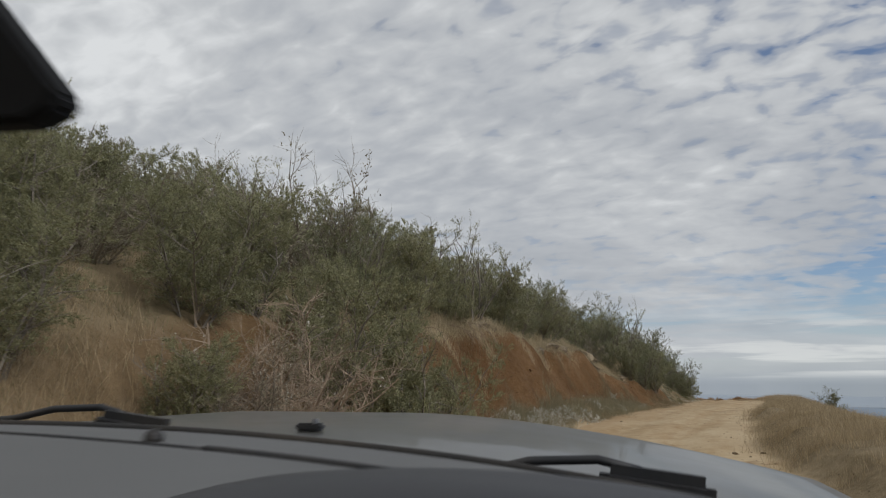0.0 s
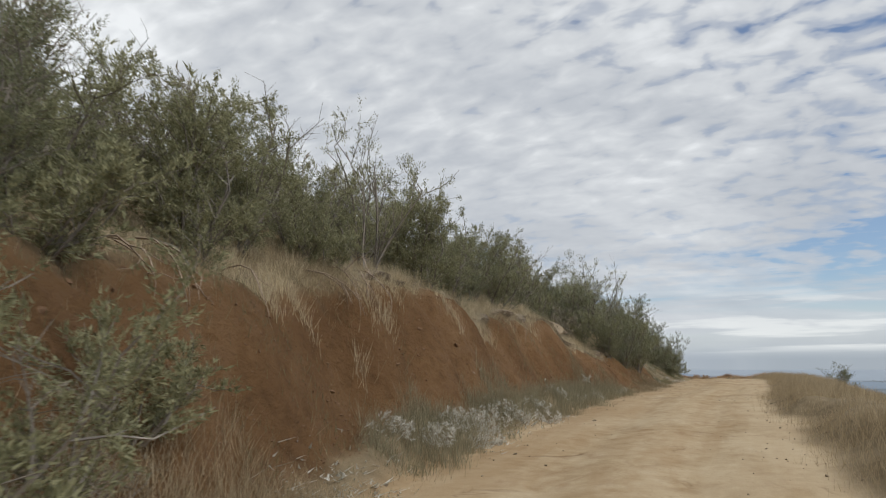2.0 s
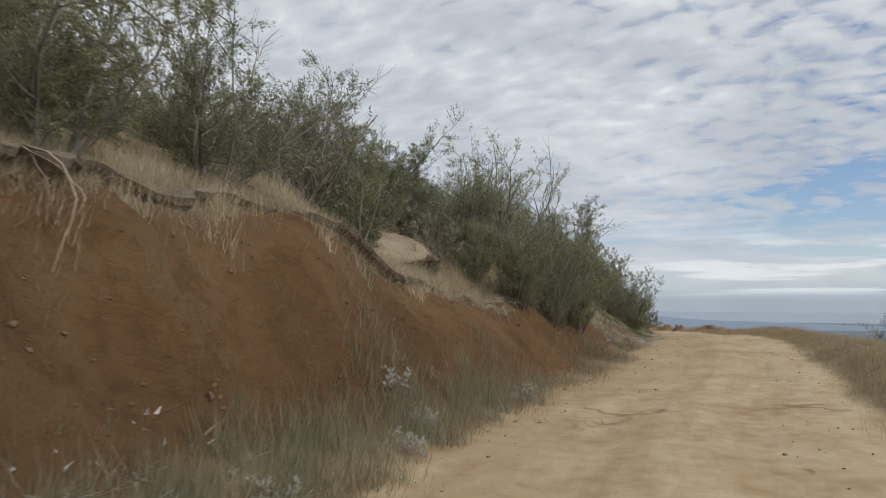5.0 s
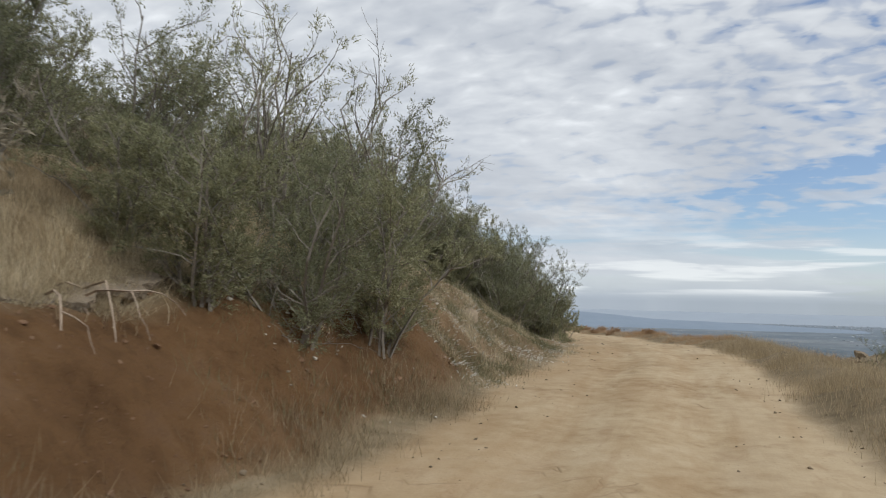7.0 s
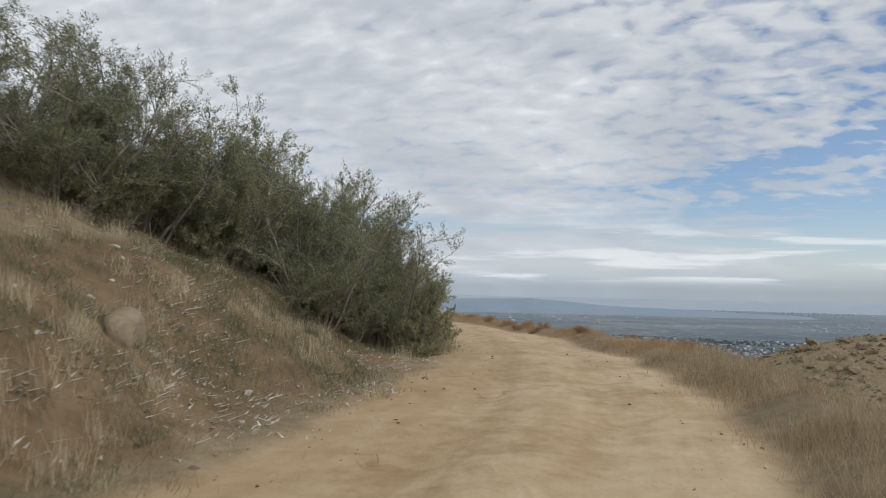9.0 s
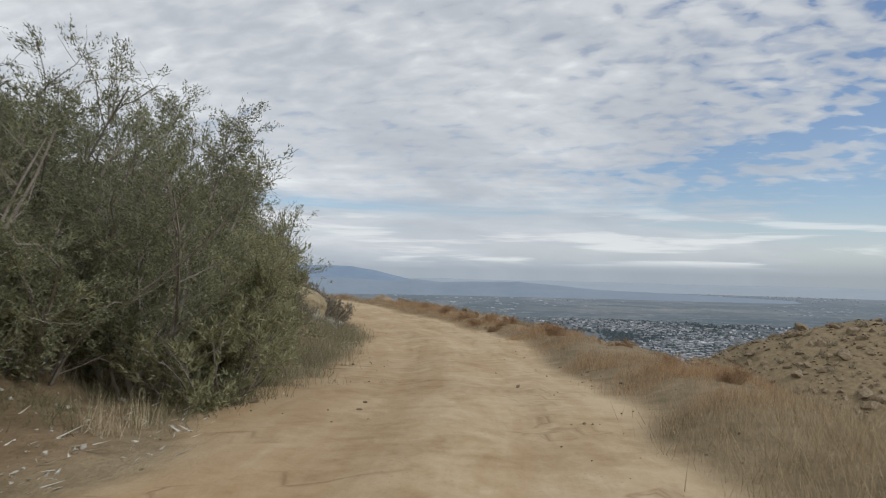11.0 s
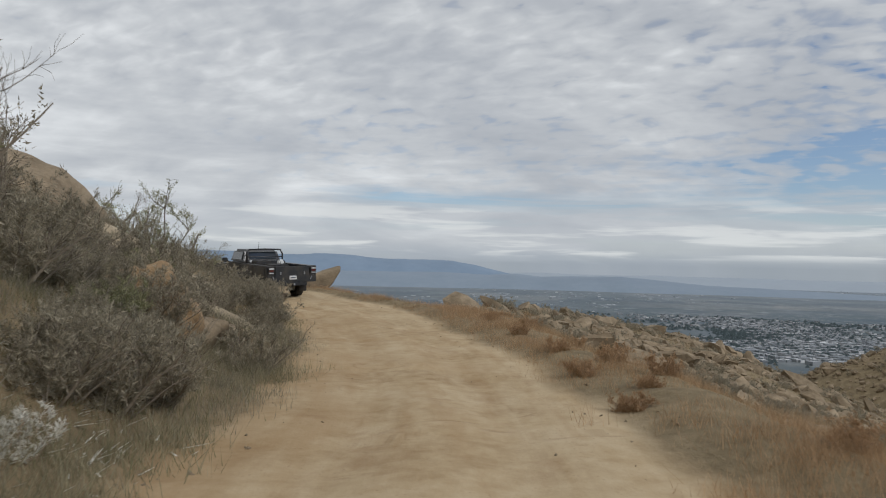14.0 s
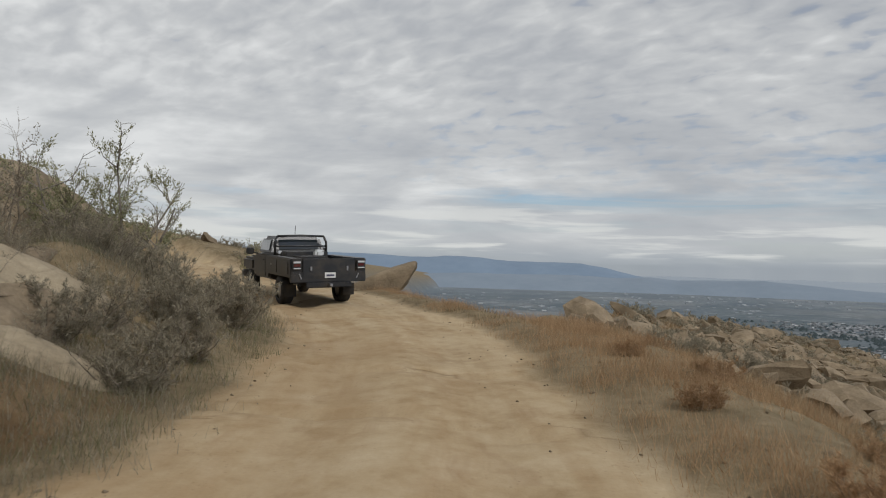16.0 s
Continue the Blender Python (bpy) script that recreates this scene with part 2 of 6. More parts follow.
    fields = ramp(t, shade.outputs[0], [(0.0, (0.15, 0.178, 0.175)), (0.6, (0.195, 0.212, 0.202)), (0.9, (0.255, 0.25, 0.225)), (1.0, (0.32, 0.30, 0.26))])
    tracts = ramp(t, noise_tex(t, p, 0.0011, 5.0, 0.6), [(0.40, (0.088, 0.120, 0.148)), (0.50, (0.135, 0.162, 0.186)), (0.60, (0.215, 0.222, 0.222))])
    speck = ramp(t, noise_tex(t, p, 0.05, 3.0, 0.7), [(0.35, 0.82), (0.65, 1.16)])
    plots = mix(t, 1.0, mix(t, 0.68, fields, tracts), speck, "MULTIPLY")
    groves = ramp(t, noise_tex(t, p, 0.006, 6.0, 0.66), [(0.42, 0.6), (0.56, 0.0)])
    plots = mix(t, groves, plots, (0.098, 0.124, 0.128))
    district = ramp(t, noise_tex(t, mapping(t, p, (1, 1, 0), (0, 0, 0), (410, 230, 0)), 0.0024, 3.0, 0.6), [(0.47, 0.0), (0.58, 1.0)])
    lots = ramp(t, noise_tex(t, p, 0.055, 3.0, 0.7), [(0.54, 0.0), (0.66, 0.45)])
    plots = mix(t, math_node(t, "MULTIPLY", lots, district), plots, (0.42, 0.425, 0.42))
    # haze painted into the floor colour: it pales to blue-grey with distance
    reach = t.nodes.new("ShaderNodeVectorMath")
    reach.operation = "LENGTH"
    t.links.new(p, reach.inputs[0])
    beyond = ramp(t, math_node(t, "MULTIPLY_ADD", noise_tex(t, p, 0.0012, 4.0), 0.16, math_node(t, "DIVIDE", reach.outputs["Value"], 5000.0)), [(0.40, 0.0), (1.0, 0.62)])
    built = ramp(t, noise_tex(t, mapping(t, p, (1, 1, 0), (0, 0, 14)), 0.013, 4.0, 0.7), [(0.56, 0.0), (0.70, 0.75)])
    built = math_node(t, "MULTIPLY", built, ramp(t, noise_tex(t, p, 0.0017, 4.0, 0.6), [(0.42, 0.25), (0.58, 1.0)]))
    plots = mix(t, built, plots, (0.40, 0.41, 0.415))
    woods = ramp(t, noise_tex(t, mapping(t, p, (1, 1, 0), (0, 0, 0), (90, 700, 0)), 0.0042, 5.0, 0.65), [(0.50, 0.0), (0.62, 0.7)])
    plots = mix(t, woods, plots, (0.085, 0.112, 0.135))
    # pale blue-grey of the painted distance haze
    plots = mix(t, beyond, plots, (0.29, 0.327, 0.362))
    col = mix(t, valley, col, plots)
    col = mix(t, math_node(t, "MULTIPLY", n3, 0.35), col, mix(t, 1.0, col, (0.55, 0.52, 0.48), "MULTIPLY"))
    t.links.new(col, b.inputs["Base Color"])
    n4 = noise_tex(t, mapping(t, p, (1, 1, 1.3)), 5.0, 8.0, 0.68, 0.0)
    h = math_node(t, "ADD", math_node(t, "MULTIPLY", n2, 0.6), math_node(t, "MULTIPLY", n3, 0.22))
    h = math_node(t, "ADD", h, math_node(t, "MULTIPLY", math_node(t, "MULTIPLY", n4, cut), 1.5))
    h = math_node(t, "SUBTRACT", h, math_node(t, "MULTIPLY", math_node(t, "MULTIPLY", rut, road), 0.7))
    smooth = math_node(t, "MULTIPLY_ADD", road, -0.72, 1.0)
    bump(t, b, math_node(t, "MULTIPLY", h, smooth), 0.9, 0.12)
    return m


# ---- the ground: one sheet ----
CENTRE = [(-6.5, -28, -0.5), (-3.3, -13, -0.2), (-0.3, 0, 0.0), (2.5, 10.2, 0.11), (4.6, 17, 0.3), (7.7, 24.2, 0.39), (10.7, 31.5, 0.38),
          (14.2, 38, 0.37), (17.6, 45, 0.42), (20.2, 50.5, 0.41), (22, 56, 0.37), (23.4, 62, 0.12), (24.4, 68, 0.0), (24.75, 74, -0.2),
          (24.2, 81, -0.2), (22.6, 88, -0.1), (18.6, 95.5, 0.2), (14, 101, 0.5), (9, 107, 0.8), (2, 114, 1.3), (-16, 128, 2.2)]


def smooth_line(points, step=0.4):
    p = np.array(points, float)
    out = []
    for k in range(len(p) - 1):
        a, b, c, d = p[max(k - 1, 0)], p[k], p[k + 1], p[min(k + 2, len(p) - 1)]
        n = max(2, int(np.linalg.norm(c - b) / step))
        for u in np.arange(n) / n:
            out.append(0.5 * (2 * b + (c - a) * u + (2 * a - 5 * b + 4 * c - d) * u * u + (3 * b - a - 3 * c + d) * u ** 3))
    out.append(p[-1])
    return np.array(out)


LINE = smooth_line(CENTRE)
TAN = np.gradient(LINE[:, :2], axis=0)
TAN /= np.linalg.norm(TAN, axis=1)[:, None]
# along the road (by y of its middle): bank height, bank run, slope above it, verge width, red earth
NEAR_BANK = [
    (-30, 1.2, 2.4, 0.42, 0.7, 0.1), (0, 1.5, 2.0, 0.45, 0.4, 0.1), (4, 1.8, 1.8, 0.45, 0.25, 0.2), (9, 2.25, 1.7, 0.45, 0.35, 0.9),
    (15, 2.62, 1.6, 0.42, 0.6, 1), (20, 2.58, 1.7, 0.42, 0.6, 1), (23, 2.5, 1.8, 0.42, 0.6, 1), (27, 2.75, 1.8, 0.42, 0.5, 1),
    (31, 2.5, 1.8, 0.42, 0.5, 1), (34, 1.8, 1.6, 0.44, 0.5, 1), (38, 1.5, 1.6, 0.48, 0.6, 1), (43, 1.4, 1.6, 0.48, 0.6, 0.9),
]
FAR_BANK = [
    (47, 2.0, 3.2, 0.40, 0.5, 0.42), (54, 1.9, 3.0, 0.40, 0.5, 0.3), (60, 1.3, 2.4, 0.42, 0.6, 0.1), (68, 1.5, 2.6, 0.42, 0.4, 0.1),
    (73, 1.6, 2.8, 0.42, 0.4, 0.1), (75, 1.7, 2.6, 0.42, 0.4, 0.7), (79, 1.7, 3.0, 0.42, 0.6, 0.6), (82, 1.5, 3.0, 0.42, 0.6, 0.1),
    (86, 1.1, 3.0, 0.22, 0.6, 0.0), (95, 0.3, 3.0, 0.10, 0.6, 0), (112, 0.3, 3, 0.10, 0.6, 0),
]
BANK = np.array(NEAR_BANK + FAR_BANK)


# crest of the rocky spur that runs on from the outer edge of the bend
CREST = smooth_line([(27.6, 66, 0.2), (28.0, 84, 0.0), (27.4, 96, -0.6), (28.5, 108, -1.6), (31, 120, -2.4), (35, 132, -2.8), (41, 142, -3.6), (51, 152, -6.0), (66, 176, -9.5), (92, 216, -19), (130, 270, -36)], 1.5)
CREST_TAN = np.gradient(CREST[:, :2], axis=0)
CREST_TAN /= np.linalg.norm(CREST_TAN, axis=1)[:, None]


def lattice(x, y, size, seed):
    """Smooth value noise in -1..1 on numpy arrays."""
    rng = np.random.RandomState(seed)
    table = rng.rand(256, 256) * 2 - 1
    u, v = x / size, y / size
    i, j = np.floor(u).astype(int), np.floor(v).astype(int)
    fu, fv = u - i, v - j
    fu, fv = fu * fu * (3 - 2 * fu), fv * fv * (3 - 2 * fv)
    g = lambda a, b: table[a % 256, b % 256]
    return (g(i, j) * (1 - fu) + g(i + 1, j) * fu) * (1 - fv) + (g(i, j + 1) * (1 - fu) + g(i + 1, j + 1) * fu) * fv


def ease(v):
    v = np.clip(v, 0, 1)
    return v * v * (3 - 2 * v)


def along(x, y):
    """For points: index of the nearest middle point, and the offset to the right of it."""
    x, y = np.atleast_1d(np.asarray(x, float)), np.atleast_1d(np.asarray(y, float))
    best = np.empty(len(x), int)
    for k in range(0, len(x), 20000):
        d = (x[k:k + 20000, None] - LINE[None, :, 0]) ** 2 + (y[k:k + 20000, None] - LINE[None, :, 1]) ** 2
        best[k:k + 20000] = d.argmin(1)
    dx, dy = x - LINE[best, 0], y - LINE[best, 1]
    side = np.sign(dx * TAN[best, 1] - dy * TAN[best, 0])
    return best, side * np.hypot(dx, dy)


def spur(x, y):
    """Height of the spur at points, falling gently to the outer side and steeply to the valley."""
    best = np.empty(len(x), int)
    for k in range(0, len(x), 20000):
        d = (x[k:k + 20000, None] - CREST[None, :, 0]) ** 2 + (y[k:k + 20000, None] - CREST[None, :, 1]) ** 2
        best[k:k + 20000] = d.argmin(1)
    dx, dy = x - CREST[best, 0], y - CREST[best, 1]
    off = np.sign(dx * CREST_TAN[best, 1] - dy * CREST_TAN[best, 0]) * np.hypot(dx, dy)
    out, back = np.maximum(off, 0), np.maximum(-off, 0)
    gentle = 0.22 * np.minimum(out, 9) + 0.31 * np.maximum(out - 9, 0)
    steep = 0.50 * np.minimum(out, 14) + 0.24 * np.maximum(out - 14, 0)
    fall = steep + (gentle - steep) * ease((CREST[best, 1] - 84) / 24)
    behind = ease((y - 100) / 8) * (0.05 * np.minimum(back, 5) + 0.32 * np.maximum(back - 5, 0))
    return CREST[best, 2] - fall - behind + (0.5 * lattice(x, y, 8.0, 61) + 0.25 * lattice(x, y, 3.0, 62)) * ease((y - 90) / 15)


def half_width(yc):
    return np.interp(yc, [-30, 40, 65, 80, 100], [2.6, 2.5, 2.2, 2.1, 2.3])


def terrain(x, y):
    """Height and zones (road, red cut, valley) at points."""
    x, y = np.atleast_1d(np.asarray(x, float)), np.atleast_1d(np.asarray(y, float))
    i, u = along(x, y)
    zc, yc = LINE[i, 2], LINE[i, 1]
    wob = lattice(x, y, 2.2, 5) * 0.30 + lattice(x, y, 0.8, 6) * 0.12
    hw = half_width(yc) + wob
    h, run, slope, verge, redness = (np.interp(yc, BANK[:, 0], BANK[:, k]) for k in range(1, 6))
    # carriageway with two worn tracks
    road = zc + 0.035 * lattice(x, y, 1.9, 7) + 0.008 * lattice(x, y, 0.5, 8) - 0.05 * np.exp(-((np.abs(u) - 0.85) / 0.35) ** 2) + 0.03 * np.exp(-(u / 0.5) ** 2)
    gully = lattice(x + 0.8 * lattice(x, y, 1.1, 41), y, 3.4, 42)
    road = road - 0.07 * np.exp(-(gully / 0.07) ** 2) * ease((yc - 60) / 8) - 0.02 * np.exp(-(gully / 0.1) ** 2)
    # uphill side
    r = np.maximum(-u - hw, 0)
    bump_n = lattice(x, y, 3.0, 11) * 0.35 + lattice(x, y, 1.1, 12) * 0.14 + lattice(x, y, 0.45, 13) * 0.06
    rill = lattice(yc * 1.0 + r * 0.25, r * 0.35, 0.55, 17) * 0.16 + lattice(yc, r, 1.7, 18) * 0.22
    r = np.where(r > verge, np.maximum(r + rill * redness * ease((r - verge) / 0.5), 0), r)
    rise = ease((r - verge) / run)
    rise = rise * 0.4 + np.clip((r - verge) / run, 0, 1) * 0.6
    over = np.maximum(r - verge - run, 0)
    left = zc + 0.12 * ease(r / 0.8) + h * rise * (1 + 0.10 * lattice(x, y, 4.0, 15)) + slope * 45 * (1 - np.exp(-over / 45)) + bump_n * ease(r / 1.5) + 0.38 * np.exp(-((r - 0.45) / 0.4) ** 2) * ease((yc - 14) / 3) * (1 - ease((yc - 27) / 5)) * (0.8 + 0.5 * lattice(x, y, 1.3, 71)) * (r > 0)
    # downhill side
    q = np.maximum(u - hw, 0)
    edge = np.interp(y, [-30, 0, 20, 40, 60, 75, 90, 100, 140], [-3.5, 2.5, 8.5, 18, 26, 27, 25.5, 24, 22])
    side = np.maximum(x - edge, 0)
    steep = np.interp(y, [0, 45, 58, 80, 95], [0.36, 0.36, 0.48, 0.48, 0.25])
    gentle = 0.12 * np.minimum(q, 25) + 0.10 * np.maximum(side - 1.6, 0) + 0.10 * np.maximum(side - 24, 0)
    drop = steep * np.maximum(side - 1.6, 0) * (1 - ease((y - 76) / 16)) + gentle * ease((y - 76) / 16)
    berm = np.interp(yc, [0, 35, 60, 75, 95], [0.45, 0.35, 0.2, 0.12, 0.15])
    fall = ease((y - 95) / 10) * ease((31 - x) / 7) * (0.15 + 0.85 * ease((x - 9) / 9))
    right = zc + berm * ease(q / 0.9) * (1 - fall) - drop - fall * (0.13 * np.maximum(q - 0.8, 0)) - 0.012 * np.maximum(y - 92, 0) - 0.05 * np.maximum(y - 108, 0) * ease((x - 6) / 8) - 0.13 * np.maximum(y - 138, 0) * ease((x + 8) / 8) + 0.95 * np.exp(-((y - 98) / 12) ** 2) * np.exp(-((x - 31.5) / 5.5) ** 2) - 0.9 * np.exp(-((y - 98) / 14) ** 2) * ease((side - 10) / 7) + 0.115 * np.maximum(17 - x, 0) * ease((y - 98) / 20)
    right = right + (lattice(x, y, 9.0, 21) * 0.7 + lattice(x, y, 3.0, 22) * 0.22) * ease(q / 6) * (1 - 0.6 * fall) + lattice(x, y, 0.9, 23) * 0.08 * ease(q / 0.8)
    near_road = (zc + berm * ease(q / 0.9) * (1 - fall)) * (1 - ease((q - 0.6) / 2.5)) + spur(x, y) * ease((q - 0.6) / 2.5)
    share = ease((y - 70) / 14) * (1 - (1 - ease((x - 17) / 6)) * ease((y - 95) / 5))
    right = right * (1 - share) + near_road * share
    z = np.where(u < 0, left, right)
    z = np.where(np.abs(u) < hw, road, z)
    # the valley beyond
    far = np.maximum(side - 46 - 60 * ease((y - 90) / 30), 0) + 0.8 * np.maximum(y - 172 - 70 * ease((x - 24) / 10), 0) * ease((x + 420) / 250)
    z = z - 0.5 * far * (far < 1e9)
    # a second rocky hill down the slope, and a rise behind the bend
    hu, hv = ((x - 240) * -0.73 + (y - 255) * 0.683), ((x - 240) * 0.683 + (y - 255) * 0.73)
    knoll = -14 - 21 * (np.maximum(hu, 0) / 85) ** 2 - 9 * (np.minimum(hu, 0) / 120) ** 2 - 0.42 * (np.hypot(hv, 20) - 20) + 2.6 * lattice(x, y, 26.0, 51) + 1.2 * lattice(x, y, 9.0, 52)
    z = np.maximum(z, knoll) + 0.8 * np.log1p(np.exp(-np.abs(z - knoll) / 0.8))
    dist = np.hypot(x, y)
    floor_z = -112 + 2 * lattice(x, y, 260.0, 31)
    k = 6.0
    z = np.where(z - floor_z > 40, z, floor_z + k * np.log1p(np.exp(np.clip((z - floor_z) / k, -50, 50))))
    is_road = (1 - ease((np.abs(u) - hw + 0.25) / 0.5))
    cut = np.where(u < 0, redness * ease((r - verge * 0.7) / 0.3) * (1 - ease((r - verge - run + 0.15) / 0.35)), 0)
    vale = ease((floor_z + 22 - z) / 14) * ease((dist - 250) / 150)
    return z, is_road, np.clip(cut, 0, 1), vale


GRID = {}


def ground_z(x, y):
    """Height of the built sheet at points."""
    xs, ys, z = GRID["x"], GRID["y"], GRID["z"]
    i = np.clip(np.searchsorted(xs, x) - 1, 0, len(xs) - 2)
    j = np.clip(np.searchsorted(ys, y) - 1, 0, len(ys) - 2)
    u = (x - xs[i]) / (xs[i + 1] - xs[i])
    v = (y - ys[j]) / (ys[j + 1] - ys[j])
    return (z[j, i] * (1 - u) + z[j, i + 1] * u) * (1 - v) + (z[j + 1, i] * (1 - u) + z[j + 1, i + 1] * u) * v


def z_at(x, y):
    return float(ground_z(np.array([x], float), np.array([y], float))[0])


def lines(lo, hi, step, end, wide):
    """Grid lines: fine from lo to hi, coarser up to wide, then ever wider to the end."""
    mid = list(np.arange(lo, hi + step, step))
    a, b, s = [lo], list(np.arange(mid[-1] + 1.0, wide, 1.0)), 1.0
    while b[-1] < end:
        s *= 1.16
        b.append(b[-1] + s)
    s = step
    while a[-1] > -end:
        s *= 1.22
        a.append(a[-1] - s)
    return np.array(sorted(a[1:]) + mid + b)


EARTH = ground_material()


def build_ground():
    xs, ys = lines(-14, 36, 0.27, 4700, 95), lines(-6, 108, 0.27, 4700, 180)
    gx, gy = np.meshgrid(xs, ys)
    z, road, cut, vale = terrain(gx.ravel(), gy.ravel())
    v = np.stack([gx.ravel(), gy.ravel(), z], 1)
    GRID.update(x=xs, y=ys, z=z.reshape(len(ys), len(xs)))
    nx, ny = len(xs), len(ys)
    i = np.arange(nx * ny).reshape(ny, nx)
    f = np.stack([i[:-1, :-1].ravel(), i[:-1, 1:].ravel(), i[1:, 1:].ravel(), i[1:, :-1].ravel()], 1)
    me = bpy.data.meshes.new("ground")
    me.from_pydata(v.tolist(), [], f.tolist())
    near, off = along(v[:, 0], v[:, 1])
    run_length = np.concatenate([[0], np.cumsum(np.hypot(*np.diff(LINE[:, :2], axis=0).T))])
    lane = me.attributes.new("lane", "FLOAT_VECTOR", "POINT")
    lane.data.foreach_set("vector", np.stack([off, run_length[near], 0 * off], 1).ravel().astype(np.float32))
    at = me.color_attributes.new("zone", "FLOAT_COLOR", "POINT")
    at.data.foreach_set("color", np.stack([road, cut, vale, np.ones_like(z)], 1).ravel().astype(np.float32))
    me.polygons.foreach_set("use_smooth", np.ones(len(f), bool))
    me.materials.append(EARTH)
    ob = new("ground", me)
    return tagged(ob, "tan dirt track on a hillside above a hazy valley", "ground", kind="structure")


build_ground()


# ---- shared builders ----
def mesh_from(name, verts, faces, mat, smooth=False):
    me = bpy.data.meshes.new(name)
    me.from_pydata([tuple(v) for v in verts], [], [tuple(f) for f in faces])
    if smooth:
        me.polygons.foreach_set("use_smooth", np.ones(len(me.polygons), bool))
    if mat:
        me.materials.append(mat)
    return me


def quads_mesh(name, corners, mat):
    """A mesh of separate faces: corners is (faces, corners, 3)."""
    n, k, _ = corners.shape
    me = bpy.data.meshes.new(name)
    me.vertices.add(n * k)
    me.vertices.foreach_set("co", corners.reshape(-1).astype(np.float32))
    me.loops.add(n * k)
    me.loops.foreach_set("vertex_index", np.arange(n * k, dtype=np.int32))
    me.polygons.add(n)
    me.polygons.foreach_set("loop_start", np.arange(0, n * k, k, dtype=np.int32))
    me.update(calc_edges=True)
    me.materials.append(mat)
    return me


def part(name, me, parent, label=""):
    ob = new(name, me)
    ob.parent = parent
    if label:
        ob["label"] = label
    return ob


def unit(v):
    return v / (np.linalg.norm(v, axis=-1, keepdims=True) + 1e-9)


class Twigs:
    """Tapered three-sided tubes along bent lines."""

    def __init__(self):
        self.v, self.f = [], []

    def tube(self, pts, r0, r1):
        pts = np.asarray(pts, float)
        n = len(pts)
        d = unit(np.gradient(pts, axis=0))
        a = unit(np.cross(d, [0.31, 0.17, 0.93]))
        b = np.cross(d, a)
        base = len(self.v)
        for k in range(n):
            r = r0 + (r1 - r0) * k / (n - 1)
            for q in range(3):
                w = 2 * math.pi * q / 3
                self.v.append(pts[k] + r * (math.cos(w) * a[k] + math.sin(w) * b[k]))
        for k in range(n - 1):
            for q in range(3):
                i, j = base + 3 * k + q, base + 3 * k + (q + 1) % 3
                self.f.append((i, j, j + 3, i + 3))


def bent(rng, start, way, length, up, wild, n=4):
    pts, p, d = [start], np.array(start, float), unit(np.array(way, float))
    for _ in range(n):
        d = unit(d + np.array([0, 0, up]) + rng.normal(0, wild, 3))
        p = p + d * length / n
        pts.append(p)
    return np.array(pts), d


def leaf_cards(rng, centres, ways, length, width):
    """Small pointed leaves round the given places."""
    n = len(centres)
    ways = unit(ways + rng.normal(0, 0.55, (n, 3)))
    side = unit(np.cross(ways, rng.normal(0, 1, (n, 3))))
    l = (length * rng.uniform(0.6, 1.35, n))[:, None]
    w = (width * rng.uniform(0.6, 1.3, n))[:, None]
    return np.stack([centres - side * w, centres + side * w, centres + ways * l], 1)


def shrub_mesh(seed, high, wide, stems, branches, twigs, leaves, leaf=(0.09, 0.022), bare=0.1, upright=0.12, wild=0.22, stem_r=0.03):
    """Woody frame and leaves of one shrub, in its own metres, standing at the origin."""
    rng = np.random.RandomState(seed)
    tw = Twigs()
    places, ways = [], []
    for s in range(stems):
        a = 2 * math.pi * (s + rng.uniform(-0.4, 0.4)) / stems
        tilt = rng.uniform(0.25, 1.0) * wide / high
        way = np.array([math.cos(a) * tilt, math.sin(a) * tilt, 1.0])
        start = np.array([math.cos(a), math.sin(a), 0]) * rng.uniform(0.03, 0.14) * wide - [0, 0, 0.12]
        length = high * rng.uniform(0.62, 0.95)
        line, _ = bent(rng, start, way, length, upright, wild * 0.7, 5)
        tw.tube(line, stem_r * rng.uniform(0.7, 1.2), stem_r * 0.3)
        for b in range(branches):
            k = rng.uniform(0.02, 1.0) * (len(line) - 1)
            i = min(int(k), len(line) - 2)
            at = line[i] + (line[i + 1] - line[i]) * (k - i)
            out = rng.normal(0, 1, 3)
            out[2] = abs(out[2]) * 0.5
            out = unit(unit(line[i + 1] - line[i]) * 0.6 + unit(out))
            bl = high * rng.uniform(0.18, 0.40)
            bline, _ = bent(rng, at, out, bl, upright, wild, 4)
            tw.tube(bline, stem_r * 0.34, stem_r * 0.12)
            naked = rng.rand() < bare
            for g in range(twigs):
                k2 = rng.uniform(0.15, 1.0) * (len(bline) - 1)
                j = min(int(k2), len(bline) - 2)
                at2 = bline[j] + (bline[j + 1] - bline[j]) * (k2 - j)
                o2 = unit(unit(bline[j + 1] - bline[j]) * 0.7 + unit(rng.normal(0, 1, 3)) * 0.9 + [0, 0, 0.25])
                tl = high * rng.uniform(0.07, 0.15)
                tline, d = bent(rng, at2, o2, tl, upright * 0.8, wild, 2)
                if naked or g % 6 == 0:
                    tw.tube(tline, stem_r * 0.13, stem_r * 0.06)
                if naked:
                    continue
                u = rng.uniform(0.0, 1.0, leaves) ** 0.7
                p = tline[0] + (tline[-1] - tline[0]) * u[:, None] + rng.normal(0, 0.025 * high / 2.5, (leaves, 3))
                places.append(p)
                ways.append(np.repeat(d[None], leaves, 0) + [0, 0, 0.2])
    if not places:
        return tw, None
    cards = leaf_cards(rng, np.concatenate(places), np.concatenate(ways), *leaf)
    return tw, cards


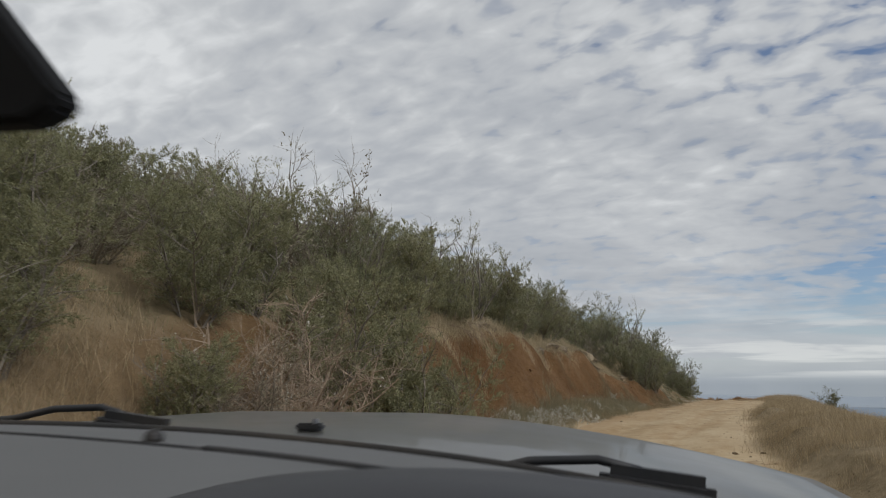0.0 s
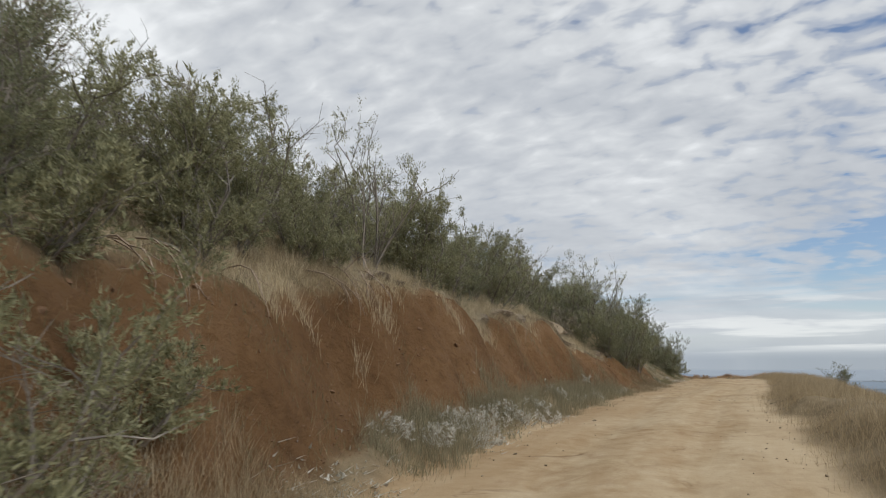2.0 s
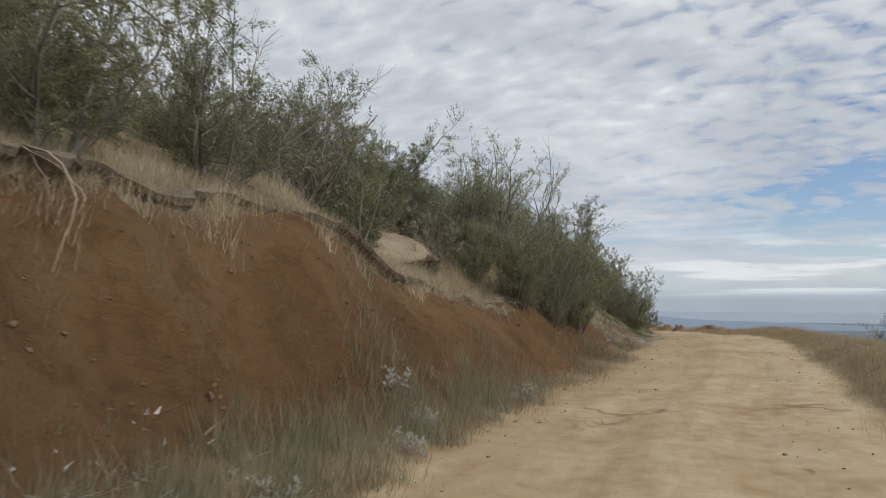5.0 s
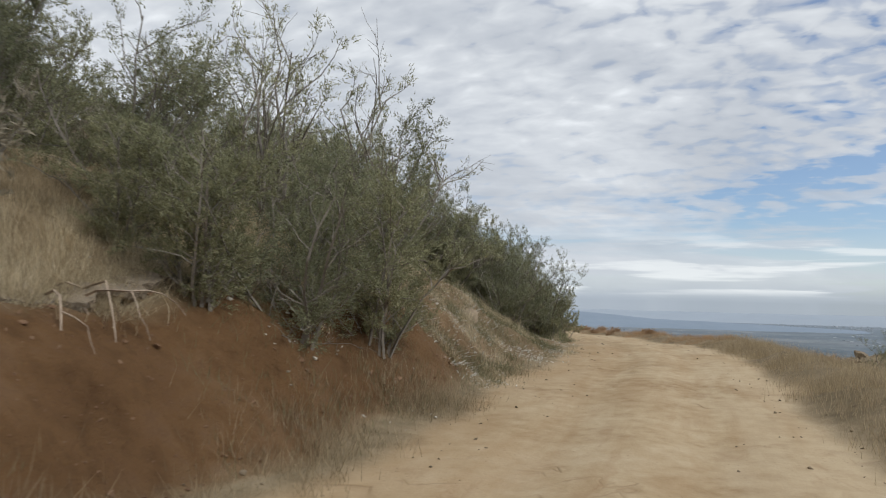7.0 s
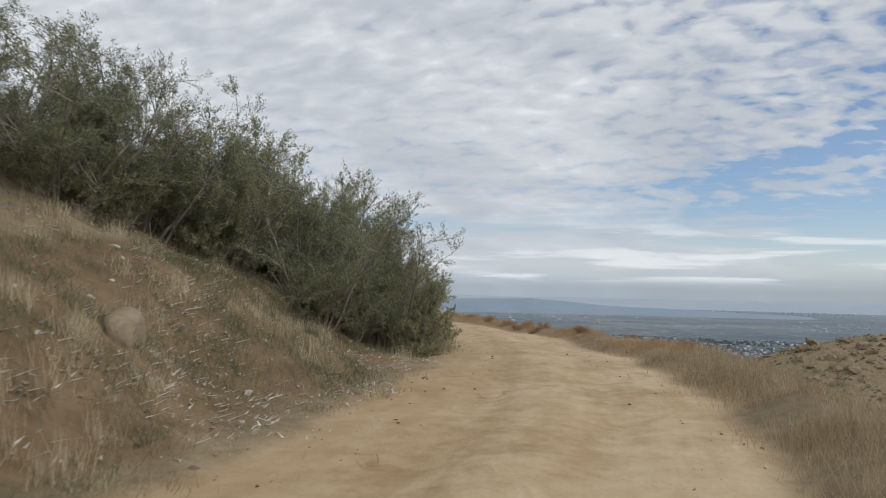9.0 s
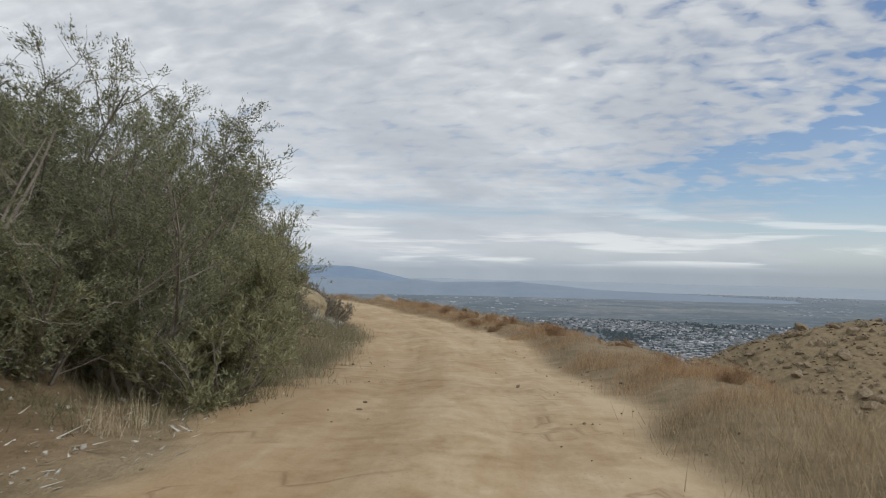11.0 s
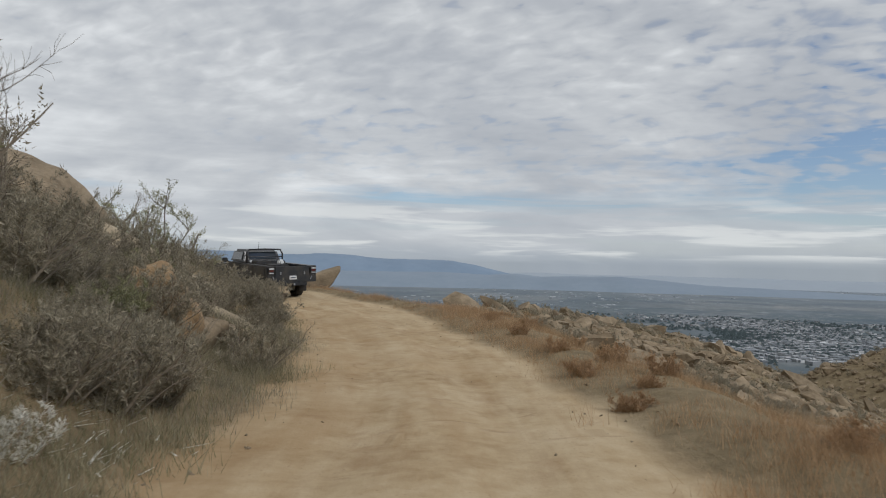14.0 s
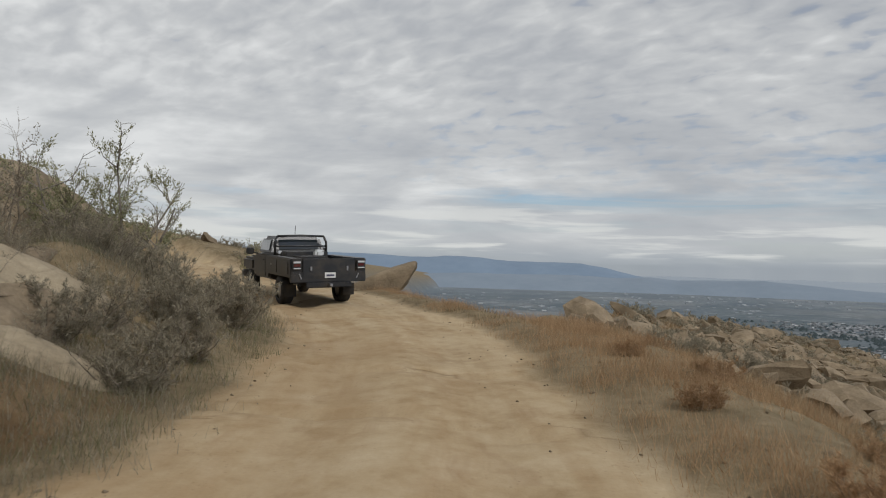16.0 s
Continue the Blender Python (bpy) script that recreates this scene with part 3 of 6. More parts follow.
WOOD = two_tone("grey_bark", (0.105, 0.088, 0.068), (0.29, 0.25, 0.20), 3.0, 30.0, 0.9)
TWIG = two_tone("brown_twigs", (0.11, 0.088, 0.064), (0.27, 0.222, 0.16), 3.0, 30.0, 0.9)
DEADWOOD = two_tone("dead_twigs", (0.20, 0.145, 0.10), (0.42, 0.325, 0.23), 3.0, 30.0, 0.9)
LEAF_OLIVE = foliage("olive_leaves", (0.155, 0.154, 0.078), (0.42, 0.402, 0.228))
LEAF_GREEN = foliage("green_leaves", (0.118, 0.124, 0.066), (0.32, 0.315, 0.182))
LEAF_GREY = foliage("grey_brush_leaves", (0.185, 0.160, 0.112), (0.45, 0.395, 0.285))
STRAW = foliage("dry_grass", (0.17, 0.126, 0.068), (0.60, 0.475, 0.295))
STRAW_PALE = foliage("bleached_grass", (0.34, 0.27, 0.165), (0.78, 0.66, 0.44))
SAGE = foliage("grey_green_tufts", (0.145, 0.130, 0.075), (0.40, 0.355, 0.225))
STRAW_RED = foliage("russet_grass", (0.25, 0.150, 0.075), (0.60, 0.41, 0.235))
PALE_WEED = foliage("pale_weed", (0.42, 0.39, 0.30), (0.88, 0.85, 0.77))
GREEN_GRASS = foliage("green_tufts", (0.085, 0.085, 0.038), (0.25, 0.235, 0.125))

KINDS = {}


def shrub_kind(key, name, label, category, leafmat, woodmat, high, **spec):
    """Makes the first shrub of a kind; copies share its meshes. The first one stands where it is placed first."""
    tw, cards = shrub_mesh(high=high, **spec)
    wood = mesh_from("branches", tw.v, tw.f, woodmat)
    leaves = quads_mesh("leaves", cards, leafmat) if cards is not None else None
    KINDS[key] = (name, label, category, high, wood, leaves)


def plant(key, x, y, high, turn, group="", sink=0.05, lean=0.0, label="", z=None):
    name, text, category, h0, wood, leaves = KINDS[key]
    base = new(name)
    s = high / h0
    base.matrix_world = pose(x, y, (z_at(x, y) if z is None else z) - sink, lean, 0, turn) @ Matrix.Diagonal((s, s, s, 1))
    part("woody_frame", wood, base)
    if leaves:
        part("foliage", leaves, base)
    return tagged(base, label or text, category, group)


DENSE = dict(stems=9, branches=11, twigs=8, leaves=44, leaf=(0.048, 0.0080), upright=0.05)
THIN = dict(stems=7, branches=7, twigs=6, leaves=15, leaf=(0.11, 0.015), upright=0.08)
shrub_kind("olive_a", "shrub", "olive-green chaparral shrub with fine twiggy leaves", "shrub", LEAF_OLIVE, WOOD, 2.4, seed=1, wide=1.5, **DENSE)
shrub_kind("olive_b", "shrub", "olive-green chaparral shrub with fine twiggy leaves", "shrub", LEAF_OLIVE, WOOD, 2.4, seed=2, wide=2.0, bare=0.18, **DENSE)
shrub_kind("green_a", "shrub", "dense dark green hillside shrub with small leaves", "shrub", LEAF_GREEN, WOOD, 3.0, seed=3, wide=2.0, **DENSE)
shrub_kind("green_b", "shrub", "dense dark green hillside shrub with small leaves", "shrub", LEAF_GREEN, WOOD, 3.0, seed=4, wide=2.4, bare=0.15, **DENSE)
shrub_kind("tall_a", "shrub", "tall open shrub with bare grey branch tips", "shrub", LEAF_OLIVE, WOOD, 3.6, seed=5, wide=1.9, stems=8, branches=8, twigs=7, leaves=20, leaf=(0.075, 0.010), bare=0.3, upright=0.16, stem_r=0.04)
shrub_kind("bare_a", "bare_shrub", "leafless grey twiggy shrub on the slope", "shrub", LEAF_GREY, TWIG, 2.6, seed=6, wide=1.9, stems=9, branches=9, twigs=9, leaves=3, leaf=(0.07, 0.018), bare=0.55, stem_r=0.026)
shrub_kind("grey_a", "shrub", "grey-brown half-bare shrub leaning over the slope", "shrub", LEAF_GREY, TWIG, 2.6, seed=16, wide=2.2, stems=10, branches=9, twigs=9, leaves=13, leaf=(0.07, 0.008), bare=0.35, upright=0.04, wild=0.28)
shrub_kind("dead_a", "dead_bush", "tangled dead bush of pale straw-coloured twigs", "dead bush", PALE_WEED, DEADWOOD, 2.0, seed=7, wide=1.0, stems=14, branches=12, twigs=10, leaves=1, leaf=(0.05, 0.01), bare=0.9, upright=0.05, wild=0.40, stem_r=0.020)
shrub_kind("brush_a", "low_brush", "low grey-brown brush at the road edge", "brush", LEAF_GREY, TWIG, 1.0, seed=8, wide=1.3, stems=13, branches=9, twigs=8, leaves=13, leaf=(0.06, 0.006), bare=0.3, stem_r=0.014)
shrub_kind("brush_b", "low_brush", "low olive brush at the road edge", "brush", LEAF_OLIVE, WOOD, 1.0, seed=9, wide=1.4, stems=12, branches=8, twigs=8, leaves=14, leaf=(0.055, 0.008), bare=0.1, stem_r=0.014)
shrub_kind("far_a", "hillside_shrub", "olive-green shrub higher up the hillside", "shrub", LEAF_OLIVE, WOOD, 2.4, seed=11, wide=2.0, **THIN)
shrub_kind("far_b", "hillside_shrub", "dark green shrub higher up the hillside", "shrub", LEAF_GREEN, WOOD, 2.6, seed=12, wide=2.2, **THIN)
shrub_kind("far_c", "hillside_shrub", "grey-brown half-dry shrub higher up the hillside", "shrub", LEAF_GREY, WOOD, 2.2, seed=13, wide=1.8, **THIN)
shrub_kind("tree_a", "small_tree", "small open tree with grey-green leaves on the slope", "tree", LEAF_OLIVE, WOOD, 2.8, seed=14, wide=2.0, stems=6, branches=13, twigs=10, leaves=24, leaf=(0.060, 0.011), bare=0.15, upright=0.09, stem_r=0.045)

shrub_kind("russet_a", "russet_bush", "dry russet bush on the outer lip of the track", "bush", STRAW_RED, DEADWOOD, 0.8, seed=17, wide=1.3, stems=16, branches=8, twigs=7, leaves=14, leaf=(0.06, 0.005), bare=0.15, upright=0.1, stem_r=0.008)

# shrubs that stand out, with their heights
SHRUBS = [
    ("olive_b", -0.5, 11.3, 2.3, 0), ("olive_a", -2.6, 9.4, 1.9, 20), ("green_b", -1.6, 13.4, 2.2, 70), ("olive_a", -4.2, 7.0, 1.7, 270), ("bare_a", -3.2, 10.8, 2.2, 15),
    ("olive_b", -4.9, 12.6, 2.0, 115), ("bare_a", -2.4, 14.6, 2.9, 200), ("olive_b", -6.0, 6.2, 2.0, 190), ("olive_a", -0.9, 16.6, 2.5, 33), ("tall_a", -3.6, 12.2, 2.4, 20),
    ("olive_a", -5.0, 9.5, 1.8, 80), ("olive_b", -2.2, 15.4, 2.3, 140), ("olive_b", -1.0, 19.0, 2.5, 60), ("tall_a", 0.9, 21.8, 3.0, 170), ("olive_a", 2.0, 23.6, 2.4, 30),
    ("green_a", 2.8, 27.0, 2.5, 110), ("olive_b", 4.2, 30.2, 2.4, 300), ("green_b", 4.9, 33.2, 2.7, 240), ("bare_a", 5.4, 36.4, 3.2, 15), ("green_a", 5.6, 38.4, 3.0, 75),
]
SHRUBS += [
    ("green_b", 6.4, 42.0, 3.2, 160), ("green_a", 9.2, 42.0, 2.9, 20), ("tall_a", 10.6, 44.4, 4.0, 50), ("tall_a", 12.3, 45.6, 3.5, 190), ("green_b", 12.0, 43.4, 2.9, 330),
    ("green_a", 11.6, 51.4, 3.4, 95), ("green_b", 13.4, 56.2, 3.2, 210), ("green_a", 15.0, 56.6, 2.8, 35), ("green_b", 17.4, 55.9, 2.9, 120), ("green_a", 18.9, 57.6, 2.9, 260),
    ("green_b", 18.7, 60.1, 3.1, 5), ("olive_a", 19.9, 59.0, 2.2, 66), ("green_a", 15.6, 58.0, 2.9, 12), ("olive_a", 16.6, 57.2, 2.2, 85), ("green_b", 18.0, 57.0, 2.6, 170),
    ("olive_b", 18.7, 58.8, 1.9, 20), ("green_a", 17.2, 58.4, 3.0, 310), ("olive_a", 19.6, 61.2, 2.2, 99), ("green_b", 17.8, 61.8, 3.3, 44), ("olive_b", 15.4, 56.0, 2.8, 266),
]
SHRUBS += [
    ("green_b", 11.4, 41.4, 2.6, 60), ("olive_a", 10.4, 40.2, 2.0, 140), ("green_a", 11.0, 50.0, 2.8, 10), ("green_b", 12.4, 53.4, 3.0, 100), ("olive_b", 11.0, 53.0, 2.8, 200),
    ("green_a", 13.6, 54.6, 2.8, 290), ("olive_a", 10.4, 48.6, 2.6, 30), ("green_b", 9.8, 51.0, 3.0, 140), ("green_a", 9.4, 47.2, 2.8, 60), ("olive_b", 0.5, 24.0, 2.3, 0),
    ("olive_a", 1.2, 26.0, 2.3, 77), ("green_b", -0.5, 22.5, 2.5, 190), ("olive_b", 2.6, 25.2, 1.6, 250), ("green_a", 3.4, 29.0, 2.2, 300), ("olive_a", 2.9, 31.6, 2.4, 120),
    ("olive_b", -0.2, 20.6, 1.9, 80), ("olive_a", -1.2, 18.4, 2.0, 280), ("olive_a", 20.2, 63.0, 1.8, 300), ("brush_a", 20.4, 66.2, 0.75, 30), ("grey_a", 18.6, 68.8, 2.2, 200),
]
SHRUBS += [
    ("grey_a", 16.8, 70.4, 2.8, 70), ("grey_a", 18.2, 71.8, 2.0, 10), ("bare_a", 19.6, 70.0, 2.0, 80), ("bare_a", 18.7, 73.0, 2.0, 150), ("brush_a", 19.8, 72.2, 1.3, 33),
    ("grey_a", 17.4, 75.2, 1.8, 20), ("brush_a", 18.4, 77.6, 1.1, 61), ("brush_a", 17.2, 80.6, 1.1, 260), ("brush_a", 16.2, 82.4, 1.2, 12), ("brush_a", 18.4, 84.2, 0.75, 230),
    ("brush_a", 15.6, 85.2, 1.1, 19), ("bare_a", 14.6, 86.0, 1.7, 88), ("brush_a", 13.6, 87.6, 1.0, 141), ("brush_a", 16.6, 78.0, 1.3, 300), ("bare_a", 15.6, 83.2, 1.6, 199),
    ("brush_a", 19.9, 81.2, 0.9, 122), ("brush_b", 19.3, 78.4, 0.8, 12), ("grey_a", 18.6, 65.0, 2.7, 145), ("green_b", 19.7, 63.7, 2.9, 80), ("green_a", 18.7, 63.2, 3.3, 10),
]
SHRUBS += [
    ("grey_a", 17.0, 66.8, 2.8, 300), ("grey_a", 19.1, 66.2, 1.8, 222), ("bare_a", 19.2, 71.2, 2.6, 40), ("bare_a", 18.3, 74.5, 2.0, 130), ("brush_a", 21.5, 70.8, 1.15, 10),
    ("brush_a", 21.5, 72.2, 0.9, 90), ("brush_a", 21.3, 80.6, 0.95, 280), ("brush_a", 21.0, 82.3, 0.98, 330), ("brush_a", 20.4, 83.8, 0.85, 20), ("olive_b", 12.4, 42.6, 2.4, 160),
    ("green_a", 25.9, 48.6, 1.7, 0), ("green_b", 27.0, 49.4, 1.2, 90), ("brush_a", 20.7, 65.2, 0.65, 44), ("brush_b", 19.9, 62.9, 1.3, 184), ("brush_a", 19.0, 78.6, 1.2, 5),
    ("brush_a", 18.3, 82.0, 0.8, 77), ("bare_a", 17.3, 83.5, 1.8, 240), ("brush_b", 19.6, 69.3, 1.5, 260), ("brush_a", 19.5, 84.6, 0.9, 100), ("brush_a", 17.6, 86.8, 0.9, 190),
]
SHRUBS += [
    ("tree_a", 16.05, 88.8, 3.4, 15), ("tree_a", 14.3, 102.2, 1.7, 215), ("brush_b", 13.8, 91.5, 0.9, 60), ("brush_a", 12.0, 94.0, 0.8, 300),
]
# low growth on the near bank, where shrubs hang down over red earth
SHRUBS += [
    ("green_a", 7.6, 40.6, 2.2, 30), ("olive_a", 7.4, 41.8, 2.4, 310), ("olive_b", 9.4, 41.0, 1.6, 10), ("olive_b", -4.6, 6.0, 1.4, 15), ("grey_a", -5.4, 7.4, 1.5, 130),
    ("olive_a", -3.8, 6.2, 1.2, 200), ("olive_b", -6.2, 9.0, 1.6, 280), ("grey_a", -4.4, 8.6, 1.5, 75), ("olive_a", -7.0, 8.0, 1.5, 310), ("olive_b", -5.2, 10.8, 1.6, 40),
    ("olive_a", -3.5, 9.6, 1.5, 170), ("grey_a", -5.6, 5.0, 1.2, 225), ("olive_b", -7.2, 6.4, 1.5, 100), ("olive_a", -2.3, 6.6, 1.3, 40), ("olive_b", -1.5, 9.4, 1.9, 210),
    ("olive_a", -1.0, 10.6, 1.9, 300), ("olive_b", -2.9, 8.2, 1.6, 95), ("grey_a", -2.0, 7.2, 1.4, 12), ("grey_a", -0.3, 12.8, 1.0, 160), ("olive_b", -3.4, 5.4, 1.3, 250),
]
SHRUBS += [
    ("grey_a", -0.6, 11.6, 1.2, 60), ("brush_b", -1.7, 9.9, 0.9, 130), ("brush_b", -0.4, 13.9, 1.0, 20), ("grey_a", -3.9, 4.2, 1.2, 330), ("olive_a", -1.9, 10.9, 1.7, 70),
]
_rng = np.random.RandomState(67)
for key, x, y, high, turn in SHRUBS:
    plant(key, x, y, high, turn, "shrubs along the track")
    if high > 1.7 and (y < 14 or 44 < y < 63) and key[:4] != "bare" and x < 25:
        a = _rng.uniform(0, 2 * math.pi)
        plant("brush_b", x + 0.7 * math.cos(a), y + 0.7 * math.sin(a), _rng.uniform(0.9, 1.4), _rng.uniform(0, 360), "low growth under the thicket")
_rng = np.random.RandomState(66)
for _k in range(60):
    _i = int(np.argmin(np.abs(LINE[:, 1] - _rng.uniform(69, 88))))
    _u = -(float(half_width(LINE[_i, 1])) + _rng.uniform(0.45, 6.5))
    plant("brush_a" if _rng.rand() < 0.75 else "grey_a", float(LINE[_i, 0] + TAN[_i, 1] * _u), float(LINE[_i, 1] - TAN[_i, 0] * _u), _rng.uniform(0.6, 1.15), _rng.uniform(0, 360), "brush on the slope by the bend")
for _k in range(26):
    _y = _rng.uniform(57.5, 65.5) if _k < 17 else _rng.uniform(70.5, 74)
    _i = int(np.argmin(np.abs(LINE[:, 1] - _y)))
    _u = -(float(half_width(LINE[_i, 1])) + _rng.uniform(0.9, 3.4))
    plant("brush_b" if _rng.rand() < 0.3 else "brush_a", float(LINE[_i, 0] + TAN[_i, 1] * _u), float(LINE[_i, 1] - TAN[_i, 0] * _u), _rng.uniform(0.45, 0.85), _rng.uniform(0, 360), "brush along the inner verge")
for x, y, high, turn in [(14.4, 55.0, 2.9, 92), (15.5, 56.4, 2.8, 84), (16.6, 57.6, 2.6, 98), (13.4, 53.6, 2.8, 90), (17.5, 59.0, 2.6, 88)]:
    plant("green_a" if turn > 90 else "green_b", x, y, high, turn, "shrubs along the track", lean=20, label="dark green shrub leaning out over the dry slope")
for x, y in [(27.2, 72.4), (27.9, 73.6), (27.4, 75.2), (28.2, 76.4), (27.6, 77.8), (28.3, 79.2), (27.3, 80.8), (28.0, 82.6), (27.2, 84.6), (27.9, 86.4), (28.6, 74.8), (28.9, 78.0), (27.0, 88.6), (28.2, 69.6), (27.6, 67.4), (28.4, 65.2), (26.4, 57.8), (27.0, 60.4), (24.2, 50.6), (23.0, 47.4)]:
    plant("russet_a", x, y, _rng.uniform(0.28, 0.50), _rng.uniform(0, 360), "russet bushes of the outer lip")
DEAD = [(-1.85, 7.6, 2.1, 0), (-1.55, 8.1, 2.0, 130)]
for x, y, high, turn in DEAD:
    plant("dead_a", x, y, high, turn, "dead bushes on the slope")


def scatter_shrubs():
    """The thicket that covers the hill above the bank."""
    rng = np.random.RandomState(77)
    taken = [(x, y) for _, x, y, *_ in SHRUBS]
    n = 0
    for _ in range(6000):
        x, y = rng.uniform(-34, 20), rng.uniform(-4, 80)
        i, u = along(x, y)
        yc = LINE[i[0], 1]
        r = -u[0] - float(half_width(yc))
        run = float(np.interp(yc, BANK[:, 0], BANK[:, 2])) + float(np.interp(yc, BANK[:, 0], BANK[:, 4]))
        near = 0.9 if 14 < yc < 44 else (3.6 if yc > 44 else -0.6)
        if u[0] > 0 or r < run + near or r > 22:
            continue
        if yc > 66 and (r < 7.5 or rng.rand() < 0.5):
            continue
        if any((x - a) ** 2 + (y - b) ** 2 < (1.12 + 0.03 * r) ** 2 for a, b in taken):
            continue
        taken.append((x, y))
        kind = rng.choice(["far_a", "far_b", "far_c", "olive_b"] if r < 9 else ["far_a", "far_b", "far_c"], p=[0.36, 0.24, 0.22, 0.18] if r < 9 else [0.45, 0.28, 0.27])
        high = rng.uniform(1.3, 2.3) * (0.85 if yc < 12 else 1.0)
        plant(str(kind), x, y, high, rng.uniform(0, 360), "thicket on the hillside")
        if r < 9 and r > run + 2.2 and yc < 46:
            plant("brush_b" if rng.rand() < 0.7 else "brush_a", x + rng.normal(0, 0.9), y + rng.normal(0, 0.9), rng.uniform(0.8, 1.3), rng.uniform(0, 360), "low growth under the thicket")
        n += 1
        if n > 300:
            break


scatter_shrubs()


# ---- rocks ----
def rock_material(name, dark, light):
    m, t, b = material(name, 0.9, 0.0, 0.2)
    v = place(t)
    big = noise_tex(t, v, 0.9, 4.0, 0.6)
    fine = noise_tex(t, v, 14.0, 6.0, 0.7)
    crack = t.nodes.new("ShaderNodeTexVoronoi")
    crack.feature = "DISTANCE_TO_EDGE"
    crack.inputs["Scale"].default_value = 1.3
    t.links.new(mapping(t, v, (1, 1, 2.2)), crack.inputs["Vector"])
    f = math_node(t, "ADD", math_node(t, "MULTIPLY", big, 0.65), math_node(t, "MULTIPLY", fine, 0.35))
    col = ramp(t, f, [(0.32, dark), (0.68, light)])
    line = ramp(t, crack.outputs["Distance"], [(0.0, 0.35), (0.05, 1.0)])
    col = mix(t, 0.18, col, mix(t, 1.0, col, line, "MULTIPLY"))
    info = t.nodes.new("ShaderNodeObjectInfo").outputs["Random"]
    hsv = t.nodes.new("ShaderNodeHueSaturation")
    t.links.new(math_node(t, "MULTIPLY_ADD", info, 0.35, 0.82), hsv.inputs["Value"])
    t.links.new(col, hsv.inputs["Color"])
    t.links.new(hsv.outputs[0], b.inputs["Base Color"])
    bump(t, b, math_node(t, "ADD", math_node(t, "MULTIPLY", fine, 0.5), math_node(t, "MULTIPLY", line, 0.15)), 0.7, 0.05)
    return m


TAN_BOULDER = rock_material("ochre_granite", (0.20, 0.150, 0.082), (0.46, 0.365, 0.225))
ROCK = rock_material("tan_granite", (0.125, 0.092, 0.058), (0.335, 0.260, 0.170))
PALE_GRANITE = rock_material("pale_granite", (0.23, 0.18, 0.115), (0.50, 0.41, 0.28))
CLOD = rock_material("red_clods", (0.12, 0.066, 0.034), (0.27, 0.165, 0.095))
PALE_STONE = rock_material("bleached_stone", (0.42, 0.37, 0.29), (0.72, 0.66, 0.55))


def rock_mesh(seed, size, cuts=7, rough=0.12, div=3, keep=(0.36, 0.74)):
    """A block of weathered stone: a ball cut by planes, with a rough skin."""
    rng = np.random.RandomState(seed)
    bm = bmesh.new()
    bmesh.ops.create_icosphere(bm, subdivisions=div, radius=1.0)
    planes = [(unit(rng.normal(0, 1, 3)), rng.uniform(*keep)) for _ in range(cuts + 4)]
    off = rng.uniform(-50, 50, 3)
    for v in bm.verts:
        p = np.array(v.co)
        for n, d in planes:
            over = p @ n - d
            if over > 0:
                p = p - n * over * 0.97
        q = Vector(p * 2.1 + off)
        p = p * (1 + rough * noise.noise(q) + rough * 0.5 * noise.noise(q * 2.7) + rough * 0.25 * noise.noise(q * 6.5))
        v.co = Vector(p * np.array(size))
    me = bpy.data.meshes.new("rock")
    bm.to_mesh(me)
    bm.free()
    me.polygons.foreach_set("use_smooth", np.ones(len(me.polygons), bool))
    return me


def rock(name, label, me, x, y, z, turn, tilt=0.0, roll=0.0, scale=1.0, group="", mat=None):
    if not me.materials:
        me.materials.append(mat or ROCK)
    ob = new(name, me)
    ob.matrix_world = pose(x, y, z, tilt, roll, turn) @ Matrix.Diagonal((scale, scale, scale, 1))
    return tagged(ob, label, "rock", group)


def wedge_mesh():
    """The leaning boulder: a long wedge that rises to a point, undercut below it."""
    bm = bmesh.new()
    for y, k in ((-0.55, 0.8), (-0.2, 1.0), (0.25, 1.0), (0.6, 0.75)):
        for x, z in ((-1.25, -0.15), (-1.2, 0.12), (-0.5, 0.42), (0.35, 0.80), (1.12, 1.04), (1.2, 0.98), (0.95, 0.45), (0.62, -0.15)):
            bm.verts.new((x * (0.92 + 0.08 * k), y, z * k))
    bmesh.ops.convex_hull(bm, input=bm.verts)
    bmesh.ops.delete(bm, geom=[v for v in bm.verts if not v.link_faces], context="VERTS")
    bmesh.ops.triangulate(bm, faces=bm.faces)
    bmesh.ops.subdivide_edges(bm, edges=bm.edges, cuts=3, use_grid_fill=True)
    bmesh.ops.smooth_vert(bm, verts=bm.verts, factor=0.5, use_axis_x=True, use_axis_y=True, use_axis_z=True)
    for v in bm.verts:
        q = v.co * 2.3
        v.co += v.co.normalized() * (0.05 * noise.noise(q) + 0.025 * noise.noise(q * 3.3))
    me = bpy.data.meshes.new("leaning_boulder")
    bm.to_mesh(me)
    bm.free()
    me.polygons.foreach_set("use_smooth", np.ones(len(me.polygons), bool))
    return me


rock("leaning_boulder", "tan boulder leaning up to a point beside the track", wedge_mesh(), 20.4, 99.0, z_at(20.4, 99) + 0.04, 4, 0, 0, 1.0)
FLAT = rock_mesh(21, (1.1, 0.7, 0.34), 6)
rock("flat_rock", "low flat tan rock beside the track", FLAT, 17.2, 100.4, z_at(17.2, 100.4) + 0.12, 10, scale=1.0, group="flat rocks at the bend")
rock("flat_rock", "low flat tan rock beside the track", FLAT, 18.7, 100.0, z_at(18.7, 100) + 0.02, 150, scale=0.7, group="flat rocks at the bend")
rock("flat_rock", "low flat tan rock beside the track", FLAT, 16.0, 101.4, z_at(16, 101.4) + 0.16, 200, scale=0.9, group="flat rocks at the bend")
